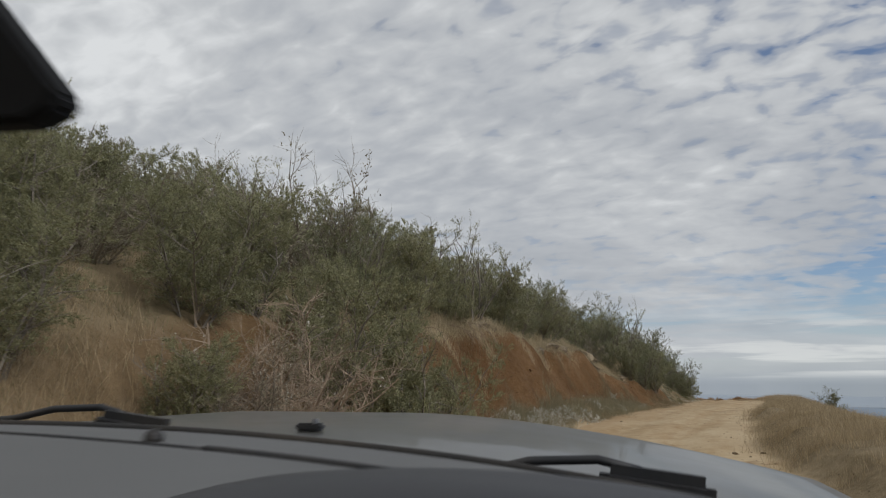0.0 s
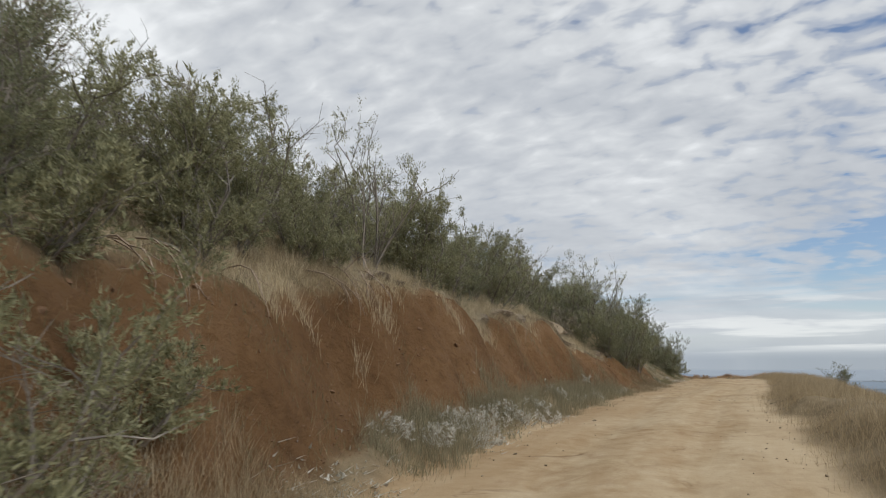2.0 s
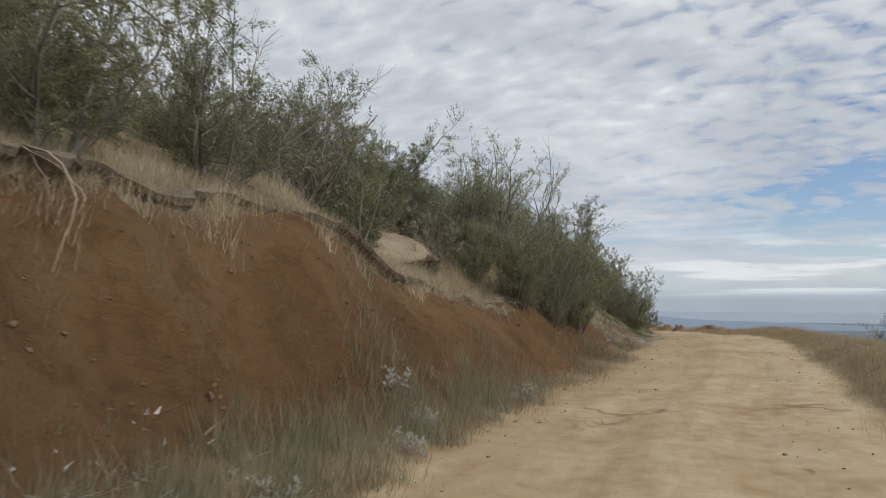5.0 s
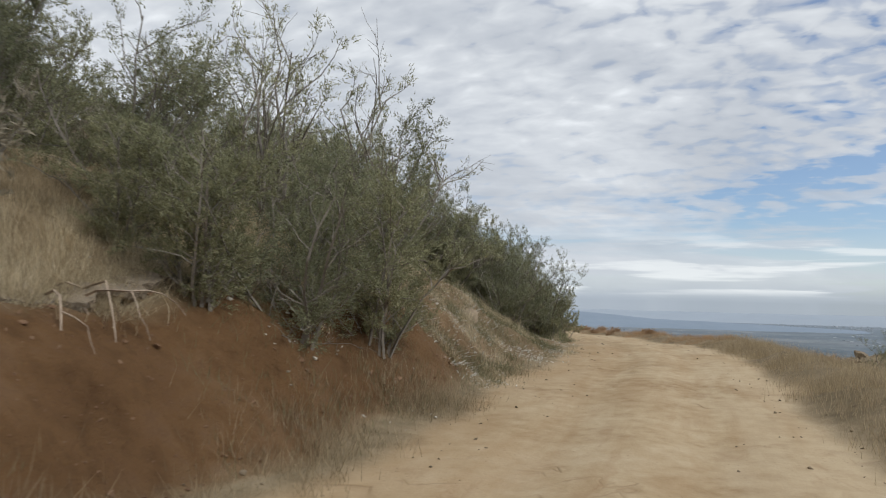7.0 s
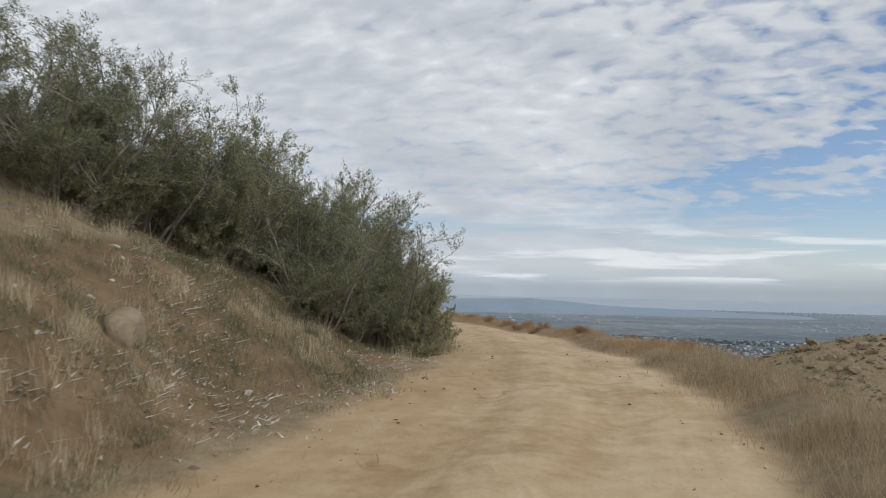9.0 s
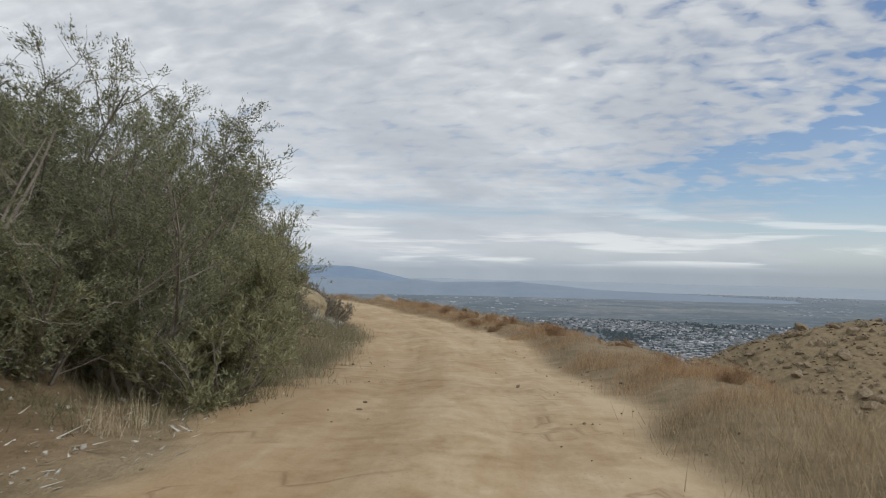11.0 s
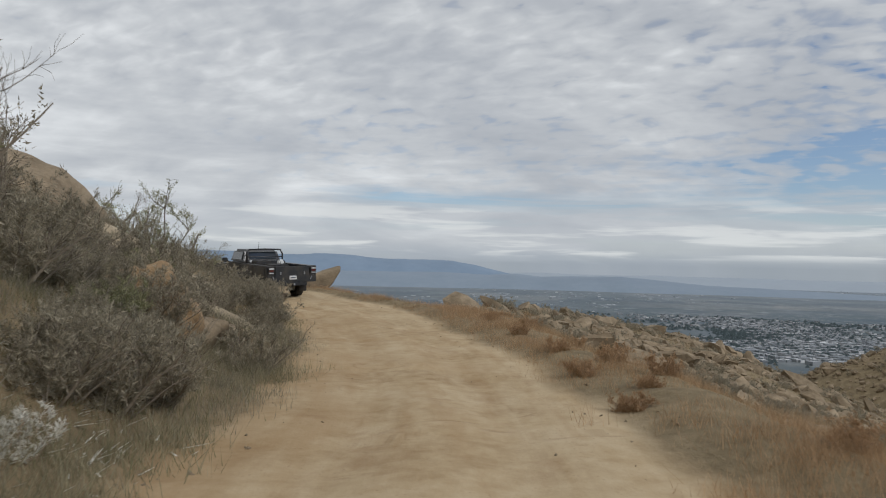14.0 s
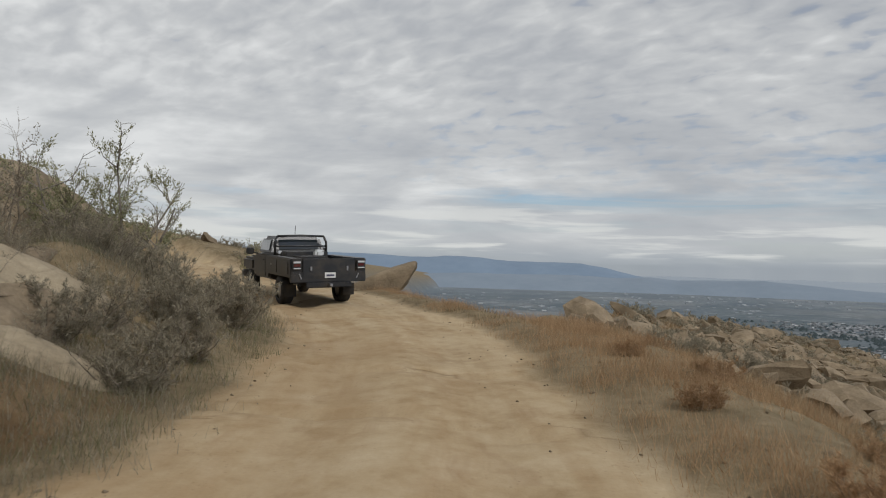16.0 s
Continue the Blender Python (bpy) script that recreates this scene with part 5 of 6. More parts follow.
# ---- the valley, its town and the far hills ----
def town():
    rng = np.random.RandomState(91)
    # street blocks of the near town, then looser suburbs and warehouse strips further out
    spots = []
    while len(spots) < 2300:
        az, d = math.radians(rng.normal(-30, 4.8)), rng.uniform(950, 1750)
        x, y = 22 - math.sin(az) * d, 60 + math.cos(az) * d
        u, v = x * 0.97 + y * 0.25, -x * 0.25 + y * 0.97
        u, v = round(u / 24) * 24 + rng.normal(0, 6), round(v / 58) * 58 + rng.choice([-14, 14]) + rng.normal(0, 5)
        if lattice(np.array([u]), np.array([v]), 210.0, 92)[0] < -0.25 + rng.normal(0, 0.2):
            continue
        spots.append((u * 0.97 - v * 0.25, u * 0.25 + v * 0.97, 0))
    for az0, el_d, wide, count in ((-3, 2000, 5, 40), (-9, 2500, 5, 45), (-16, 2300, 5, 40), (-22, 2900, 5, 40), (6, 2400, 4, 25), (-38, 4250, 8, 220), (14, 2300, 4, 18), (-40, 2600, 4, 35)):
        for _ in range(count):
            az, d = math.radians(rng.normal(az0, wide / 2)), el_d * math.exp(rng.normal(0, 0.11))
            spots.append((22 - math.sin(az) * d, 60 + math.cos(az) * d, 1))
    spots = np.array(spots)
    spots = spots[ground_z(spots[:, 0], spots[:, 1]) < -90]
    x, y, far_out = spots.T
    n = len(x)
    z = ground_z(x, y)
    walls, roofs, sheds = [], [], []
    for k in range(n):
        w, l, h = rng.uniform(4, 7.5), rng.uniform(5, 10), rng.uniform(2.0, 3.6)
        if far_out[k] or rng.rand() < 0.05:
            w, l, h = (w * 1.8, l * 1.4, h * 0.6) if far_out[k] else (w * 1.9, l * 1.6, h * 1.3)
        turn = math.atan2(0.25, 0.97) + (rng.randint(2) * math.pi / 2)
        c, s = math.cos(turn), math.sin(turn)
        q = np.array([(-w, -l), (w, -l), (w, l), (-w, l)]) / 2 @ np.array([(c, s), (-s, c)]) + [x[k], y[k]]
        lo = [(*p, z[k] - 2) for p in q]
        hi = [(*p, z[k] + h) for p in q]
        for i in range(4):
            j = (i + 1) % 4
            (sheds if far_out[k] else walls).append([lo[i], lo[j], hi[j], hi[i]])
        (sheds if far_out[k] else roofs).append(hi)
    # haze is mixed into the town colours: bluish and low in contrast
    m, t, b = material("town_walls", 0.8)
    r = t.nodes.new("ShaderNodeNewGeometry").outputs["Random Per Island"]
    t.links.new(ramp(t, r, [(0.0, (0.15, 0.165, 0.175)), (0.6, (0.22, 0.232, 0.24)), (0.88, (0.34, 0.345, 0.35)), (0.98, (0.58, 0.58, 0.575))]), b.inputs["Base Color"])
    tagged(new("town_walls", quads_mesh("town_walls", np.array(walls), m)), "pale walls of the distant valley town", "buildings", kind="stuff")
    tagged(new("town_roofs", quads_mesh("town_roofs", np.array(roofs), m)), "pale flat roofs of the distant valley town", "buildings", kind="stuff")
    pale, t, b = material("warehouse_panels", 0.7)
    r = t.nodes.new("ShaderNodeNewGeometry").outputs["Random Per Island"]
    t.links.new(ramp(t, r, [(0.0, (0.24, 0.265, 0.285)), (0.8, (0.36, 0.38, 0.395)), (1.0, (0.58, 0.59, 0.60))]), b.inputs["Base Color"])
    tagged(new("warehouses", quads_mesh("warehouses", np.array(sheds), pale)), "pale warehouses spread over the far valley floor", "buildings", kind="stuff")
    # tree clumps among the houses
    n = 6500
    az = np.radians(np.where(rng.rand(n) < 0.6, rng.normal(-30, 6, n), rng.normal(-28, 9, n)))
    d = rng.uniform(900, 1750, n)
    x, y = 22 - np.sin(az) * d, 60 + np.cos(az) * d
    keep = (ground_z(x, y) < -90) & (lattice(x, y, 90.0, 93) + rng.normal(0, 0.3, n) > 0)
    x, y = x[keep], y[keep]
    n = len(x)
    z = ground_z(x, y)
    s = rng.uniform(2.2, 5.4, n)
    o = np.array([(1, 0, 0), (0.2, 0.9, 0.1), (-0.8, 0.5, 0), (-0.7, -0.6, 0.1), (0.3, -0.9, 0), (0.1, 0, 0.95)])
    f = [(0, 1, 5), (1, 2, 5), (2, 3, 5), (3, 4, 5), (4, 0, 5)]
    vs = (o[None] * s[:, None, None] * rng.uniform(0.8, 1.2, (n, 6, 1)) + np.stack([x, y, z], 1)[:, None]).reshape(-1, 3)
    fs = (np.array(f)[None] + 6 * np.arange(n)[:, None, None]).reshape(-1, 3)
    # leaf colour shifted to blue-grey for the haze in between
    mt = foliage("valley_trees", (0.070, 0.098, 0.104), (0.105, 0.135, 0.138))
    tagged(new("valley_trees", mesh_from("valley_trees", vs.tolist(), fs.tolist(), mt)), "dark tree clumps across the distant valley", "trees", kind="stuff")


town()


def ridge(name, label, dist, a0, a1, base, tall, seed, mat, steps=220):
    """A far range of hills: height by angle (degrees to the left of +y), thick, with a skirt."""
    rng = np.random.RandomState(seed)
    rows = 14
    ang = np.radians(np.linspace(a0, a1, steps))
    prof = np.interp(np.degrees(ang), *zip(*sorted(tall)))
    vs, fs = [], []
    for k, a in enumerate(ang):
        for r in range(rows):
            u = r / (rows - 1)
            d = dist + (u - 0.5) * 700
            cross = math.sin(math.pi * u) ** 0.8
            x, y = -math.sin(a) * d, math.cos(a) * d
            n = noise.fractal(Vector((x / 420, y / 420, seed)), 0.9, 2.1, 6)
            vs.append((x, y, base + (prof[k] - base) * cross * (1 + 0.05 * n) + 4 * n * cross))
    for k in range(steps - 1):
        for r in range(rows - 1):
            i = k * rows + r
            fs.append((i, i + 1, i + rows + 1, i + rows))
    tagged(new(name, mesh_from(name, vs, fs, mat, True)), label, "hills", kind="structure")


# distance haze is put into the hill colours as blue-grey tints
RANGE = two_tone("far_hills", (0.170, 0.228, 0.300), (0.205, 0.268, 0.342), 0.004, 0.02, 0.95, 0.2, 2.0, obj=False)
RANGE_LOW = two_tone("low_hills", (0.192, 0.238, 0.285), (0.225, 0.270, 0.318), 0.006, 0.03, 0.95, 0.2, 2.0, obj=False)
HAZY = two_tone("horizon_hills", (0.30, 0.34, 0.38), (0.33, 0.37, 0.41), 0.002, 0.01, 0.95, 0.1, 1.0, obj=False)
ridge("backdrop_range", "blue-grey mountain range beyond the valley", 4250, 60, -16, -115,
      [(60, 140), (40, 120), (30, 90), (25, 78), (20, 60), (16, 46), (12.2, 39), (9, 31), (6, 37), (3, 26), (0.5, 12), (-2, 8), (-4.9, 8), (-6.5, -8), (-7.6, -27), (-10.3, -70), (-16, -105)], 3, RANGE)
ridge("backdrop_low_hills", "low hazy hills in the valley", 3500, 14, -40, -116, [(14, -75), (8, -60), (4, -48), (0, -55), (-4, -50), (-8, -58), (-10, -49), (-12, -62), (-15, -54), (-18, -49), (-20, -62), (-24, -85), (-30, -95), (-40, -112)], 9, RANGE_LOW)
ridge("backdrop_horizon", "line of hills on the horizon, pale with painted haze", 4700, 62, -75, -116, [(62, -20), (20, -40), (-8, -60), (-20, -62), (-30, -60), (-45, -62), (-75, -50)], 17, HAZY)


# ---- vehicles ----
def paint(name, colour, rough=0.35, metal=0.0, coat=0.0, speck=0.15):
    m, t, b = material(name, rough, metal)
    v = local(t)
    n = noise_tex(t, v, 2.5, 5.0, 0.6)
    dust = tuple(0.75 * c + 0.25 * d for c, d in zip(colour, (0.30, 0.22, 0.13)))
    t.links.new(mix(t, ramp(t, n, [(0.42, 0.0), (0.75, speck * 4)]), colour, dust), b.inputs["Base Color"])
    b.inputs["Coat Weight"].default_value = coat
    t.links.new(math_node(t, "MULTIPLY_ADD", n, 0.25, rough - 0.1), b.inputs["Roughness"])
    return m


BLACK_PAINT = paint("black_steel", (0.014, 0.015, 0.017), 0.45, 0.0, 0.2)
BLACK_PLASTIC = paint("black_plastic", (0.012, 0.012, 0.013), 0.55)
RUBBER = paint("tyre_rubber", (0.018, 0.017, 0.016), 0.85)
STEEL = paint("dull_steel", (0.35, 0.35, 0.36), 0.4, 0.9)
LAMP_RED = paint("red_lamp", (0.09, 0.012, 0.012), 0.2, 0.0, 0.5)
LAMP_CLEAR = paint("clear_lamp", (0.62, 0.63, 0.64), 0.2, 0.0, 0.5)
WHITE_PLATE = paint("white_plate", (0.68, 0.68, 0.66), 0.5)
DARK_BAR = paint("dark_bar", (0.05, 0.05, 0.09), 0.6)
GLASS, _t, _b = material("tinted_glass", 0.05)
_b.inputs["Base Color"].default_value = (0.02, 0.025, 0.028, 1)
_b.inputs["Coat Weight"].default_value = 0.6


def box_bm(bm, size, at, bevel=0.02, turn=None, taper=None):
    """A bevelled block added to bm; taper (x, y) narrows its top."""
    made = bmesh.ops.create_cube(bm, size=1.0)["verts"]
    for v in made:
        if taper and v.co.z > 0:
            v.co.x, v.co.y = v.co.x * taper[0], v.co.y * taper[1]
        v.co = Vector((v.co.x * size[0], v.co.y * size[1], v.co.z * size[2]))
        if turn:
            v.co = turn @ v.co
        v.co += Vector(at)
    if bevel:
        edges = {e for v in made for e in v.link_edges}
        bmesh.ops.bevel(bm, geom=list(edges), offset=bevel, segments=2, affect="EDGES")


def block(name, mat, parent, size, at, bevel=0.02, label="", turn=None, taper=None):
    bm = bmesh.new()
    box_bm(bm, size, at, bevel, turn, taper)
    me = bpy.data.meshes.new(name)
    bm.to_mesh(me)
    bm.free()
    me.materials.append(mat)
    return part(name, me, parent, label)


def tube_part(name, mat, parent, pts, radius, label="", sides=8):
    """A round bar along a line of points."""
    pts = np.asarray(pts, float)
    d = unit(np.gradient(pts, axis=0))
    a = unit(np.cross(d, [0.21, 0.33, 0.92]))
    b = np.cross(d, a)
    vs, fs = [], []
    for k in range(len(pts)):
        for q in range(sides):
            w = 2 * math.pi * q / sides
            vs.append(pts[k] + radius * (math.cos(w) * a[k] + math.sin(w) * b[k]))
    for k in range(len(pts) - 1):
        for q in range(sides):
            i, j = k * sides + q, k * sides + (q + 1) % sides
            fs.append((i, j, j + sides, i + sides))
    fs.append(tuple(range(sides))[::-1])
    fs.append(tuple(range((len(pts) - 1) * sides, len(pts) * sides)))
    return part(name, mesh_from(name, vs, fs, mat, True), parent, label)


def lathe(name, mat, parent, profile, at, sides=28, label=""):
    """A ring round the x axis: profile of (x, radius)."""
    vs, fs, n = [], [], len(profile)
    for k in range(sides):
        w = 2 * math.pi * k / sides
        vs += [(at[0] + x, at[1] + r * math.cos(w), at[2] + r * math.sin(w)) for x, r in profile]
    for k in range(sides):
        for j in range(n - 1):
            a, b = k * n + j, ((k + 1) % sides) * n + j
            fs.append((a, a + 1, b + 1, b))
    return part(name, mesh_from(name, vs, fs, mat, True), parent, label)


def wheel(truck, x, y, r=0.40, w=0.26):
    tyre_profile = [(-w / 2, r * 0.6), (-w / 2, r * 0.9), (-w / 2 + 0.03, r), (w / 2 - 0.03, r), (w / 2, r * 0.9), (w / 2, r * 0.6)]
    hub = new("wheel")
    hub.parent = truck
    lathe("tyre", RUBBER, hub, tyre_profile, (x, y, r))
    lathe("rim", STEEL, hub, [(-w / 2 + 0.02, 0.0), (-w / 2 + 0.02, r * 0.35), (-w / 2 + 0.05, r * 0.6), (w / 2 - 0.05, r * 0.6), (w / 2 - 0.02, r * 0.35), (w / 2 - 0.02, 0.0)], (x, y, r), 20)


def flatbed_truck(x, y, turn):
    """A black work pickup with a steel service bed; y forward, origin on the ground in the middle."""
    t = new("pickup_truck")
    # chassis and bed
    block("chassis", BLACK_PLASTIC, t, (0.9, 5.0, 0.22), (0, 0, 0.62), 0.02)
    block("bed_floor", BLACK_PAINT, t, (2.10, 2.45, 0.10), (0, -1.55, 0.92), 0.015)
    for s in (-1, 1):
        side = block("side_toolbox", BLACK_PAINT, t, (0.34, 2.40, 0.52), (s * 0.92, -1.55, 1.08), 0.025)
        block("toolbox_door", BLACK_PAINT, side, (0.02, 0.95, 0.34), (s * 1.095, -1.05, 1.08), 0.008)
        block("toolbox_door", BLACK_PAINT, side, (0.02, 0.95, 0.34), (s * 1.095, -2.10, 1.08), 0.008)
        block("latch", STEEL, side, (0.02, 0.10, 0.05), (s * 1.11, -1.05, 1.12), 0.004, "bright steel latch")
        lamp = block("tail_lamp", BLACK_PLASTIC, t, (0.25, 0.05, 0.24), (s * 0.92, -2.79, 1.16), 0.012)
        block("lamp_frame", LAMP_CLEAR, lamp, (0.20, 0.02, 0.05), (s * 0.92, -2.825, 1.24), 0.006, "white lamp trim")
        block("lamp_lens", LAMP_RED, lamp, (0.17, 0.02, 0.07), (s * 0.92, -2.825, 1.16), 0.006, "dark red lens")
        block("lamp_frame", LAMP_CLEAR, lamp, (0.20, 0.02, 0.03), (s * 0.92, -2.825, 1.075), 0.006, "white lamp trim")
        block("mud_flap", RUBBER, t, (0.34, 0.02, 0.34), (s * 0.86, -2.05, 0.42), 0.005)
        block("tie_down", STEEL, t, (0.05, 0.03, 0.12), (s * 0.52, -2.80, 1.06), 0.006, "bright steel tie-down")
        block("bed_strut", STEEL, t, (0.03, 0.02, 0.15), (s * 0.82, -2.80, 0.86), 0.004, "bright steel bracket", Matrix.Rotation(s * 0.4, 3, "Y"))
    block("tailboard", BLACK_PAINT, t, (1.50, 0.07, 0.50), (0, -2.755, 1.08), 0.015)
    block("rear_sill", BLACK_PAINT, t, (2.16, 0.12, 0.22), (0, -2.72, 0.80), 0.02)
    plate = block("number_plate", WHITE_PLATE, t, (0.31, 0.015, 0.15), (0.02, -2.80, 0.88), 0.004, "white plate with a dark bar")
    block("plate_bar", DARK_BAR, plate, (0.22, 0.006, 0.05), (0.02, -2.811, 0.875), 0.0)
    block("tow_hitch", STEEL, t, (0.08, 0.22, 0.08), (0, -2.86, 0.62), 0.01, "steel tow hitch")
    block("rear_bumper", BLACK_PLASTIC, t, (1.3, 0.10, 0.14), (0, -2.76, 0.62), 0.02)
    # rack behind the cab
    rack = new("headache_rack")
    rack.parent = t
    for s in (-1, 1):
        tube_part("rack_post", BLACK_PAINT, rack, [(s * 0.80, -0.36, 1.30), (s * 0.80, -0.34, 1.72), (s * 0.72, -0.32, 1.90)], 0.035)
        block("work_lamp", LAMP_CLEAR, rack, (0.10, 0.06, 0.10), (s * 0.66, -0.40, 1.42), 0.01, "white work lamp")
    tube_part("rack_bar", BLACK_PAINT, rack, [(-0.72, -0.32, 1.90), (0, -0.32, 1.92), (0.72, -0.32, 1.90)], 0.035)
    tube_part("rack_bar", BLACK_PAINT, rack, [(-0.80, -0.34, 1.60), (0, -0.34, 1.60), (0.80, -0.34, 1.60)], 0.025)
    # load on the bed
    block("cross_toolbox", BLACK_PAINT, t, (1.30, 0.50, 0.36), (0, -0.68, 1.28), 0.03)
    block("load_sack", WHITE_PLATE, t, (0.30, 0.22, 0.22), (0.18, -1.4, 1.42), 0.06, "pale sack on the load", Matrix.Rotation(0.3, 3, "Z"))
    block("load_case", BLACK_PLASTIC, t, (0.9, 0.8, 0.34), (-0.1, -1.5, 1.18), 0.05, "black covered load")
    # cab
    cab = block("cab", BLACK_PAINT, t, (1.90, 1.75, 0.72), (0, 0.62, 0.98), 0.07)
    block("cab_top", BLACK_PAINT, t, (1.72, 1.55, 0.58), (0, 0.55, 1.60), 0.09, "", None, (0.84, 0.72))
    block("rear_window", GLASS, t, (1.22, 0.03, 0.32), (0, -0.11, 1.64), 0.01, "tinted rear window", Matrix.Rotation(-0.30, 3, "X"))
    for s in (-1, 1):
        block("side_window", GLASS, t, (0.03, 0.95, 0.32), (s * 0.80, 0.58, 1.62), 0.01, "tinted side window", Matrix.Rotation(-s * 0.22, 3, "Y"))
        door = block("cab_door", BLACK_PAINT, t, (0.03, 1.05, 0.60), (s * 0.955, 0.62, 1.0), 0.012)
        block("door_handle", BLACK_PLASTIC, door, (0.03, 0.16, 0.03), (s * 0.98, 0.25, 1.18), 0.006)
        mirror = block("wing_mirror", BLACK_PLASTIC, t, (0.24, 0.10, 0.20), (s * 1.17, 1.05, 1.42), 0.03)
        tube_part("mirror_arm", BLACK_PLASTIC, mirror, [(s * 0.92, 1.10, 1.34), (s * 1.02, 1.08, 1.36), (s * 1.10, 1.06, 1.40)], 0.02)
        block("front_fender", BLACK_PAINT, t, (0.26, 1.25, 0.42), (s * 0.84, 2.12, 0.98), 0.08)
        block("head_lamp", LAMP_CLEAR, t, (0.30, 0.05, 0.20), (s * 0.72, 2.80, 1.0), 0.02, "clear head lamp")
    block("windscreen", GLASS, t, (1.36, 0.03, 0.50), (0, 1.22, 1.58), 0.01, "tinted windscreen", Matrix.Rotation(0.50, 3, "X"))
    block("bonnet", BLACK_PAINT, t, (1.55, 1.35, 0.40), (0, 2.10, 1.03), 0.09)
    block("grille", BLACK_PLASTIC, t, (1.1, 0.06, 0.30), (0, 2.78, 0.95), 0.02)
    block("front_bumper", STEEL, t, (1.95, 0.16, 0.24), (0, 2.86, 0.62), 0.04)
    tube_part("aerial", BLACK_PLASTIC, t, [(0.05, 0.4, 1.86), (0.05, 0.38, 2.05), (0.05, 0.35, 2.22)], 0.008)
    for s in (-1, 1):
        wheel(t, s * 0.84, 1.95)
        wheel(t, s * 0.86, -1.50, 0.40, 0.34)
    a = radians(turn)
    fx, fy = -math.sin(a), math.cos(a)
    zf, zb = z_at(x + fx * 1.9, y + fy * 1.9), z_at(x - fx * 1.5, y - fy * 1.5)
    zl, zr = z_at(x - fy * 0.85, y + fx * 0.85), z_at(x + fy * 0.85, y - fx * 0.85)
    t.matrix_world = pose(x, y, (zf + zb) / 2 + 0.005, 0, 0, turn) @ pose(0, 0, 0, math.degrees(math.atan2(zf - zb, 3.4)), math.degrees(math.atan2(zl - zr, 1.7)), 0)
    return tagged(t, "black work pickup with a steel service bed on the track", "truck")


flatbed_truck(18.6, 94.5, 36)


# ---- the car that carries the camera, at rest where the film begins ----
CAR_TURN = -14.0
SILVER = paint("silver_paint", (0.105, 0.105, 0.098), 0.38, 0.3, 0.3, 0.1)
DASH = two_tone("grey_dash", (0.095, 0.095, 0.092), (0.12, 0.12, 0.116), 2.0, 300.0, 0.62, 0.25, 0.0006)
DASH_DARK = two_tone("dark_dash", (0.018, 0.018, 0.020), (0.026, 0.026, 0.028), 2.0, 300.0, 0.55, 0.2, 0.0006)


def sheet(name, mat, parent, a0, a1, na, b0, b1, nb, height, thick, label=""):
    """A curved panel over the car's width (a, to the right) and length (b, ahead), with thickness."""
    aa, bb = np.linspace(0, 1, na), np.linspace(0, 1, nb)
    top, bottom = [], []
    for v in bb:
        for u in aa:
            lo, hi = (f(v) if callable(f) else f for f in (a0, a1))
            a = lo + (hi - lo) * u
            s, e = (f(u) if callable(f) else f for f in (b0, b1))
            b = s + (e - s) * v
            z = height(a, b)
            top.append((a, b, z))
            bottom.append((a, b, z - thick))
    n = na * nb
    fs = []
    for j in range(nb - 1):
        for i in range(na - 1):
            k = j * na + i
            fs.append((k, k + 1, k + na + 1, k + na))
            fs.append((n + k, n + k + na, n + k + na + 1, n + k + 1))
    rim = [i for i in range(na)] + [j * na + na - 1 for j in range(1, nb)] + [(nb - 1) * na + i for i in range(na - 2, -1, -1)] + [j * na for j in range(nb - 2, 0, -1)]
    for p, q in zip(rim, rim[1:] + rim[:1]):
        fs.append((q, p, n + p, n + q))
    me = mesh_from(name, top + bottom, fs, mat, False)
    me.polygons.foreach_set("use_smooth", np.array([len(set(p.vertices)) == 4 and k < 2 * (na - 1) * (nb - 1) for k, p in enumerate(me.polygons)]))
    return part(name, me, parent, label)


def step(v):
    v = min(max(v, 0.0), 1.0)
    return v * v * (3 - 2 * v)


def hood_height(a, b):
    crown = -0.080 - 0.14 * max(a + 0.6, 0.0) ** 1.7 - 0.03 * step((-1.1 - a) / 0.5)
    return crown - 0.10 * step((b - 1.95) / 0.5) ** 2 - 0.012 * step((1.35 - b) / 0.3)


def dash_height(a, b):
    return -0.062 - 0.07 * (max(a + 1.0, 0.0) / 1.05) ** 2.3 - 0.02 * step((0.55 - b) / 0.4) - 0.004 * step((0.93 - b) / 0.1)


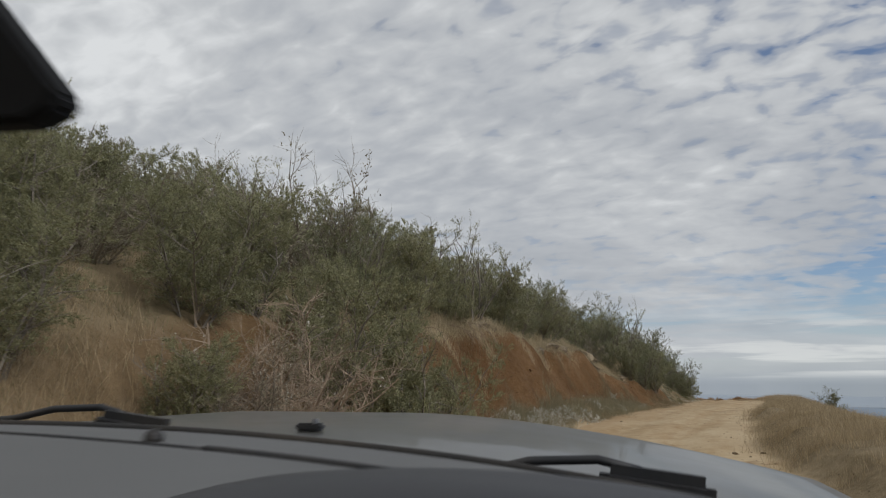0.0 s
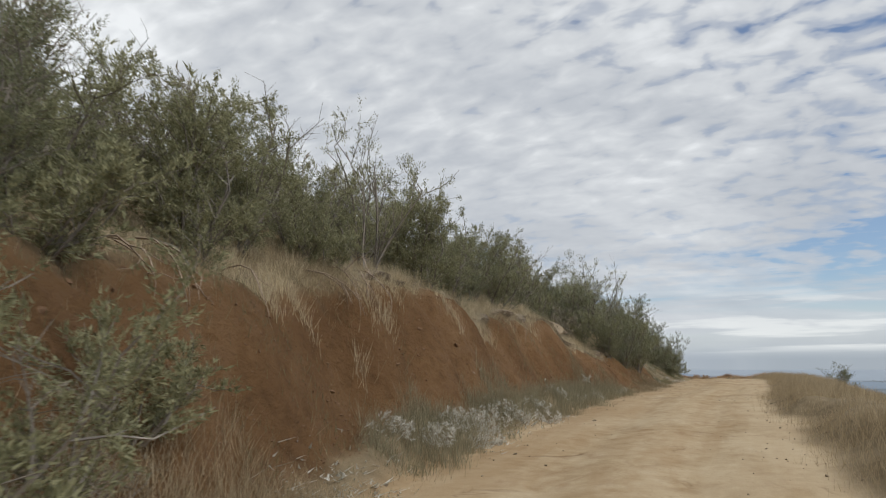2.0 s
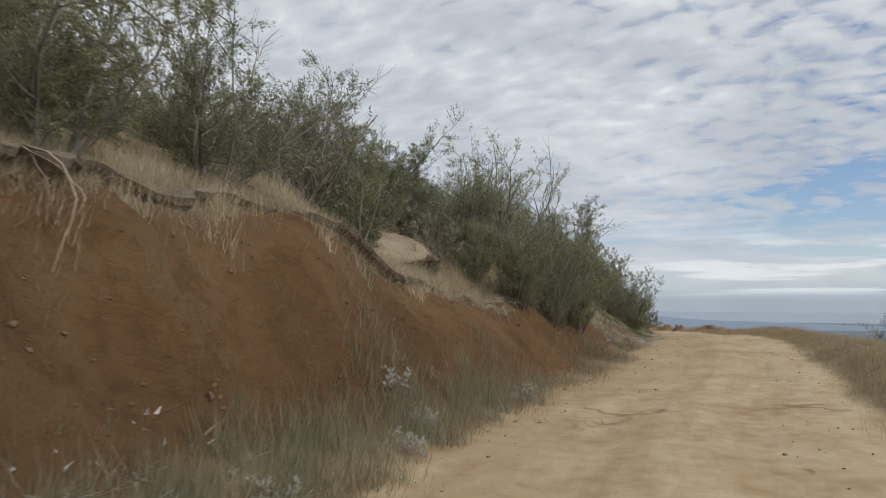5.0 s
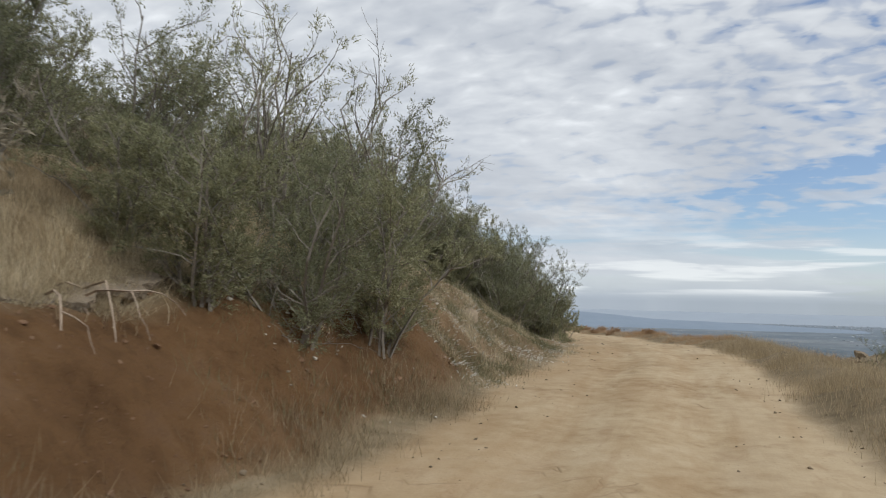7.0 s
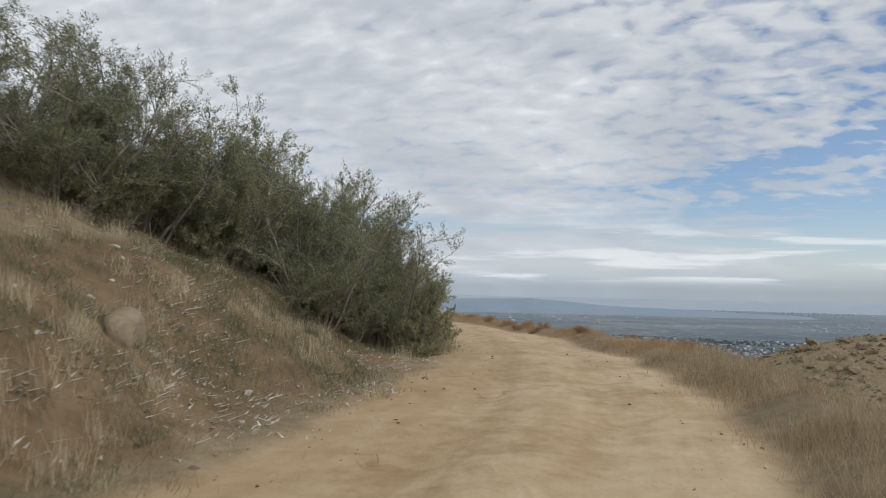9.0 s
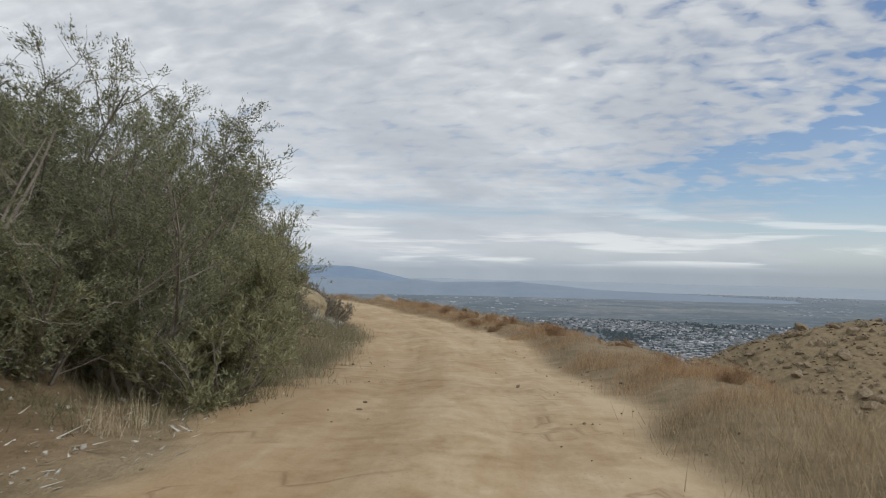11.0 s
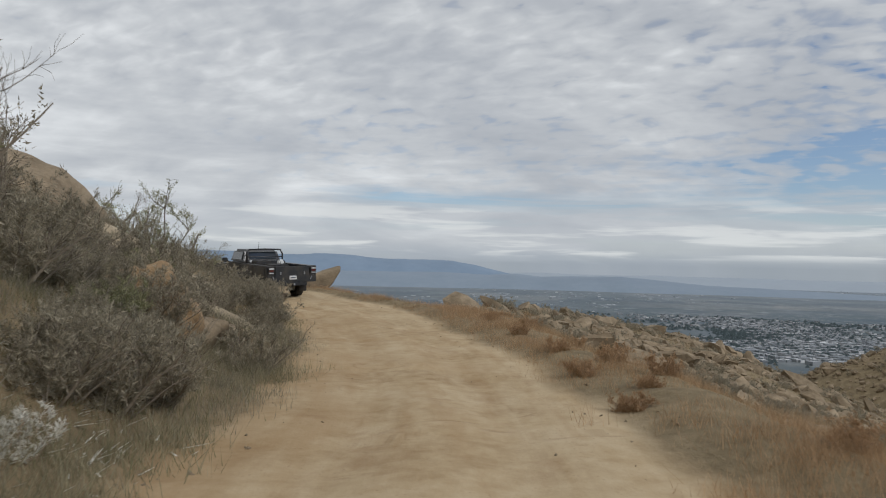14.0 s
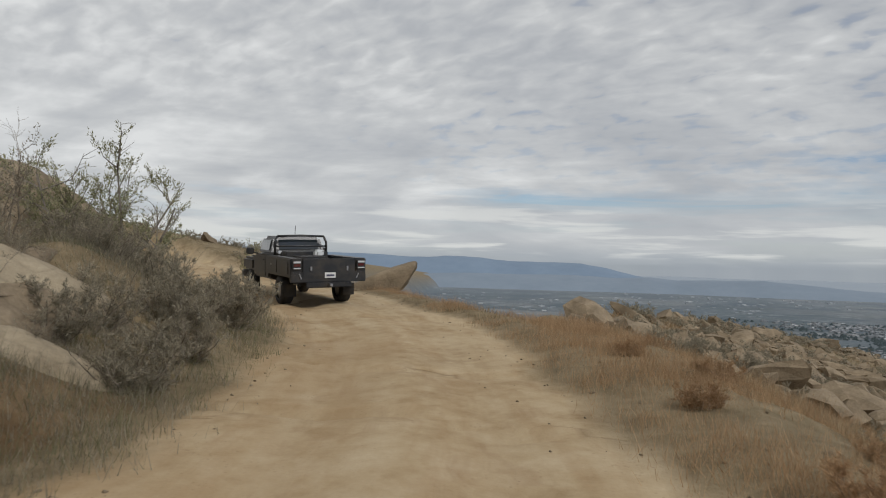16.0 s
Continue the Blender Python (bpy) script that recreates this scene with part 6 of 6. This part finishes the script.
def host_car():
    car = new("car_front")
    car.matrix_world = pose(0, 0, 1.55, 0, 0, CAR_TURN)
    sheet("bonnet", SILVER, car, -1.45, 0.46, 40, 1.12, lambda u: 2.42 - 0.35 * (2 * u - 1) ** 4, 26, hood_height, 0.02, "dusty silver bonnet reflecting the sky")
    for s, a in ((-1, -1.45), (1, 0.46)):
        sheet("fender", SILVER, car, lambda v: a if s > 0 else a - 0.10, lambda v: a + 0.10 if s > 0 else a, 6, 0.95, 2.1, 16, lambda p, q: hood_height(a, q) - 0.03 - 0.9 * abs(p - a), 0.02)
    sheet("cowl", BLACK_PLASTIC, car, -1.42, 0.46, 30, 0.86, 1.20, 8, lambda a, b: min(dash_height(a, 0.97), hood_height(a, 1.12)) - 0.03, 0.03, "black plastic cowl under the windscreen")
    dash = sheet("dashboard", DASH, car, -1.30, 0.40, 44, lambda u: 0.30 + 0.05 * u, lambda u: 0.97 - 0.10 * (2 * u - 1) ** 4, 26, dash_height, 0.05, "grey textured dashboard top")
    # instrument hood
    sheet("instrument_cowl", DASH_DARK, dash, -0.36, 0.44, 30, 0.34, lambda u: 0.66 - 0.20 * (2 * u - 1) ** 2, 16,
          lambda a, b: dash_height(a, b) + 0.01 + 0.055 * math.sqrt(max(0.0, 1 - ((a - 0.04) / 0.41) ** 2)) * step((b - 0.3) / 0.25) - 0.02, 0.03, "dark instrument cowl")
    rim = [(a, 0.955 - 0.06 * ((a + 0.45) / 0.9) ** 4, dash_height(a, 0.95) + 0.001) for a in np.linspace(-1.3, 0.38, 24)]
    tube_part("windscreen_seal", RUBBER, car, rim, 0.006)
    slot = [(a, 0.80 - 0.02 * ((a + 0.5) / 0.4) ** 2, dash_height(a, 0.8) + 0.001) for a in np.linspace(-0.50, -0.24, 14)]
    tube_part("demister_slot", BLACK_PLASTIC, dash, slot, 0.005)
    gap = [(a, 0.80 + 0.05 * step((-0.5 - a) / 0.6), dash_height(a, 0.82) + 0.001) for a in np.linspace(-1.25, -0.5, 24)]
    tube_part("dash_seam", BLACK_PLASTIC, dash, gap, 0.0025)
    # sun sensor
    bm = bmesh.new()
    bmesh.ops.create_uvsphere(bm, u_segments=16, v_segments=8, radius=0.013)
    me = bpy.data.meshes.new("sun_sensor")
    bm.to_mesh(me)
    bm.free()
    me.materials.append(BLACK_PLASTIC)
    ob = part("sun_sensor", me, dash, "small black sensor dome")
    ob.location = (-0.60, 0.84, dash_height(-0.60, 0.84) + 0.004)
    # wipers
    def wiper(a, b, lead):
        w = new("wiper")
        w.parent = car
        z = hood_height(a, 1.12) + 0.014
        block("wiper_pivot", BLACK_PLASTIC, w, (0.16, 0.05, 0.045), (a, b, z), 0.015, "", Matrix.Rotation(0.12, 3, "Y"))
        tube_part("wiper_arm", BLACK_PLASTIC, w, [(a - 0.02, b, z + 0.02), (a - 0.08, b + 0.005, z + 0.034), (a - 0.18, b, z + 0.030), (a - 0.26, b - 0.01, z + 0.012), (a - lead, b - 0.03, z + 0.004)], 0.007)
        tube_part("wiper_blade", RUBBER, w, [(a - 0.20, b - 0.03, z + 0.0), (a - lead, b - 0.04, z - 0.002), (a - lead - 0.22, b - 0.03, z + 0.004)], 0.006)
    wiper(0.04, 1.10, 0.32)
    wiper(-0.87, 1.16, 0.34)
    for a in (-0.56,):
        n = new("washer_nozzle")
        n.parent = car
        block("nozzle_body", BLACK_PLASTIC, n, (0.05, 0.025, 0.014), (a, 1.24, hood_height(a, 1.24) + 0.008), 0.004)
        block("nozzle_tip", STEEL, n, (0.010, 0.012, 0.010), (a + 0.012, 1.235, hood_height(a, 1.24) + 0.018), 0.002)
    return tagged(car, "grey dashboard and dusty silver bonnet of a parked car", "car")


host_car()


MIRROR_BLACK = two_tone("matt_black", (0.004, 0.004, 0.004), (0.008, 0.008, 0.008), 4.0, 80.0, 0.75, 0.1, 0.0004)
MIRROR_BLACK.node_tree.nodes["Principled BSDF"].inputs["Specular IOR Level"].default_value = 0.15


def cabin_mirror():
    """The black rear-view mirror: a slant-ended housing shaped and turned to fit the camera's first view, the glass
    towards it.
    """
    m = new("rear_view_mirror")
    m.matrix_world = pose(-0.406, 0.707, 1.844, 10.8, 0, 0)
    outline = [(-0.26, -0.034), (-0.030, -0.023), (-0.004, -0.008), (0.0, 0.008), (-0.090, 0.125), (-0.110, 0.135), (-0.26, 0.135)]

    def prism(name, mat, shrink, y0, y1, bevel, label=""):
        cx, cz = sum(p[0] for p in outline) / 7, sum(p[1] for p in outline) / 7
        bm = bmesh.new()
        rings = [[bm.verts.new((cx + (x - cx) * shrink, y, cz + (z - cz) * shrink)) for x, z in outline] for y in (y0, y1)]
        bm.faces.new(rings[0])
        bm.faces.new(rings[1][::-1])
        for i in range(7):
            j = (i + 1) % 7
            bm.faces.new((rings[0][j], rings[0][i], rings[1][i], rings[1][j]))
        bmesh.ops.recalc_face_normals(bm, faces=bm.faces)
        if bevel:
            bmesh.ops.bevel(bm, geom=list(bm.edges), offset=bevel, segments=3, affect="EDGES")
        me = bpy.data.meshes.new(name)
        bm.to_mesh(me)
        bm.free()
        me.materials.append(mat)
        return part(name, me, m, label)

    prism("mirror_housing", MIRROR_BLACK, 1.0, 0.0, 0.05, 0.005)
    # matt black stands in for the dark cabin mirrored in the glass
    prism("mirror_glass", MIRROR_BLACK, 0.90, -0.004, 0.003, 0.0, "mirror glass in black for its dark reflection")
    tube_part("mirror_stem", BLACK_PLASTIC, m, [(-0.20, 0.04, 0.08), (-0.20, 0.08, 0.12), (-0.20, 0.12, 0.20)], 0.014)
    return tagged(m, "black rear-view mirror under the windscreen top", "mirror")


cabin_mirror()
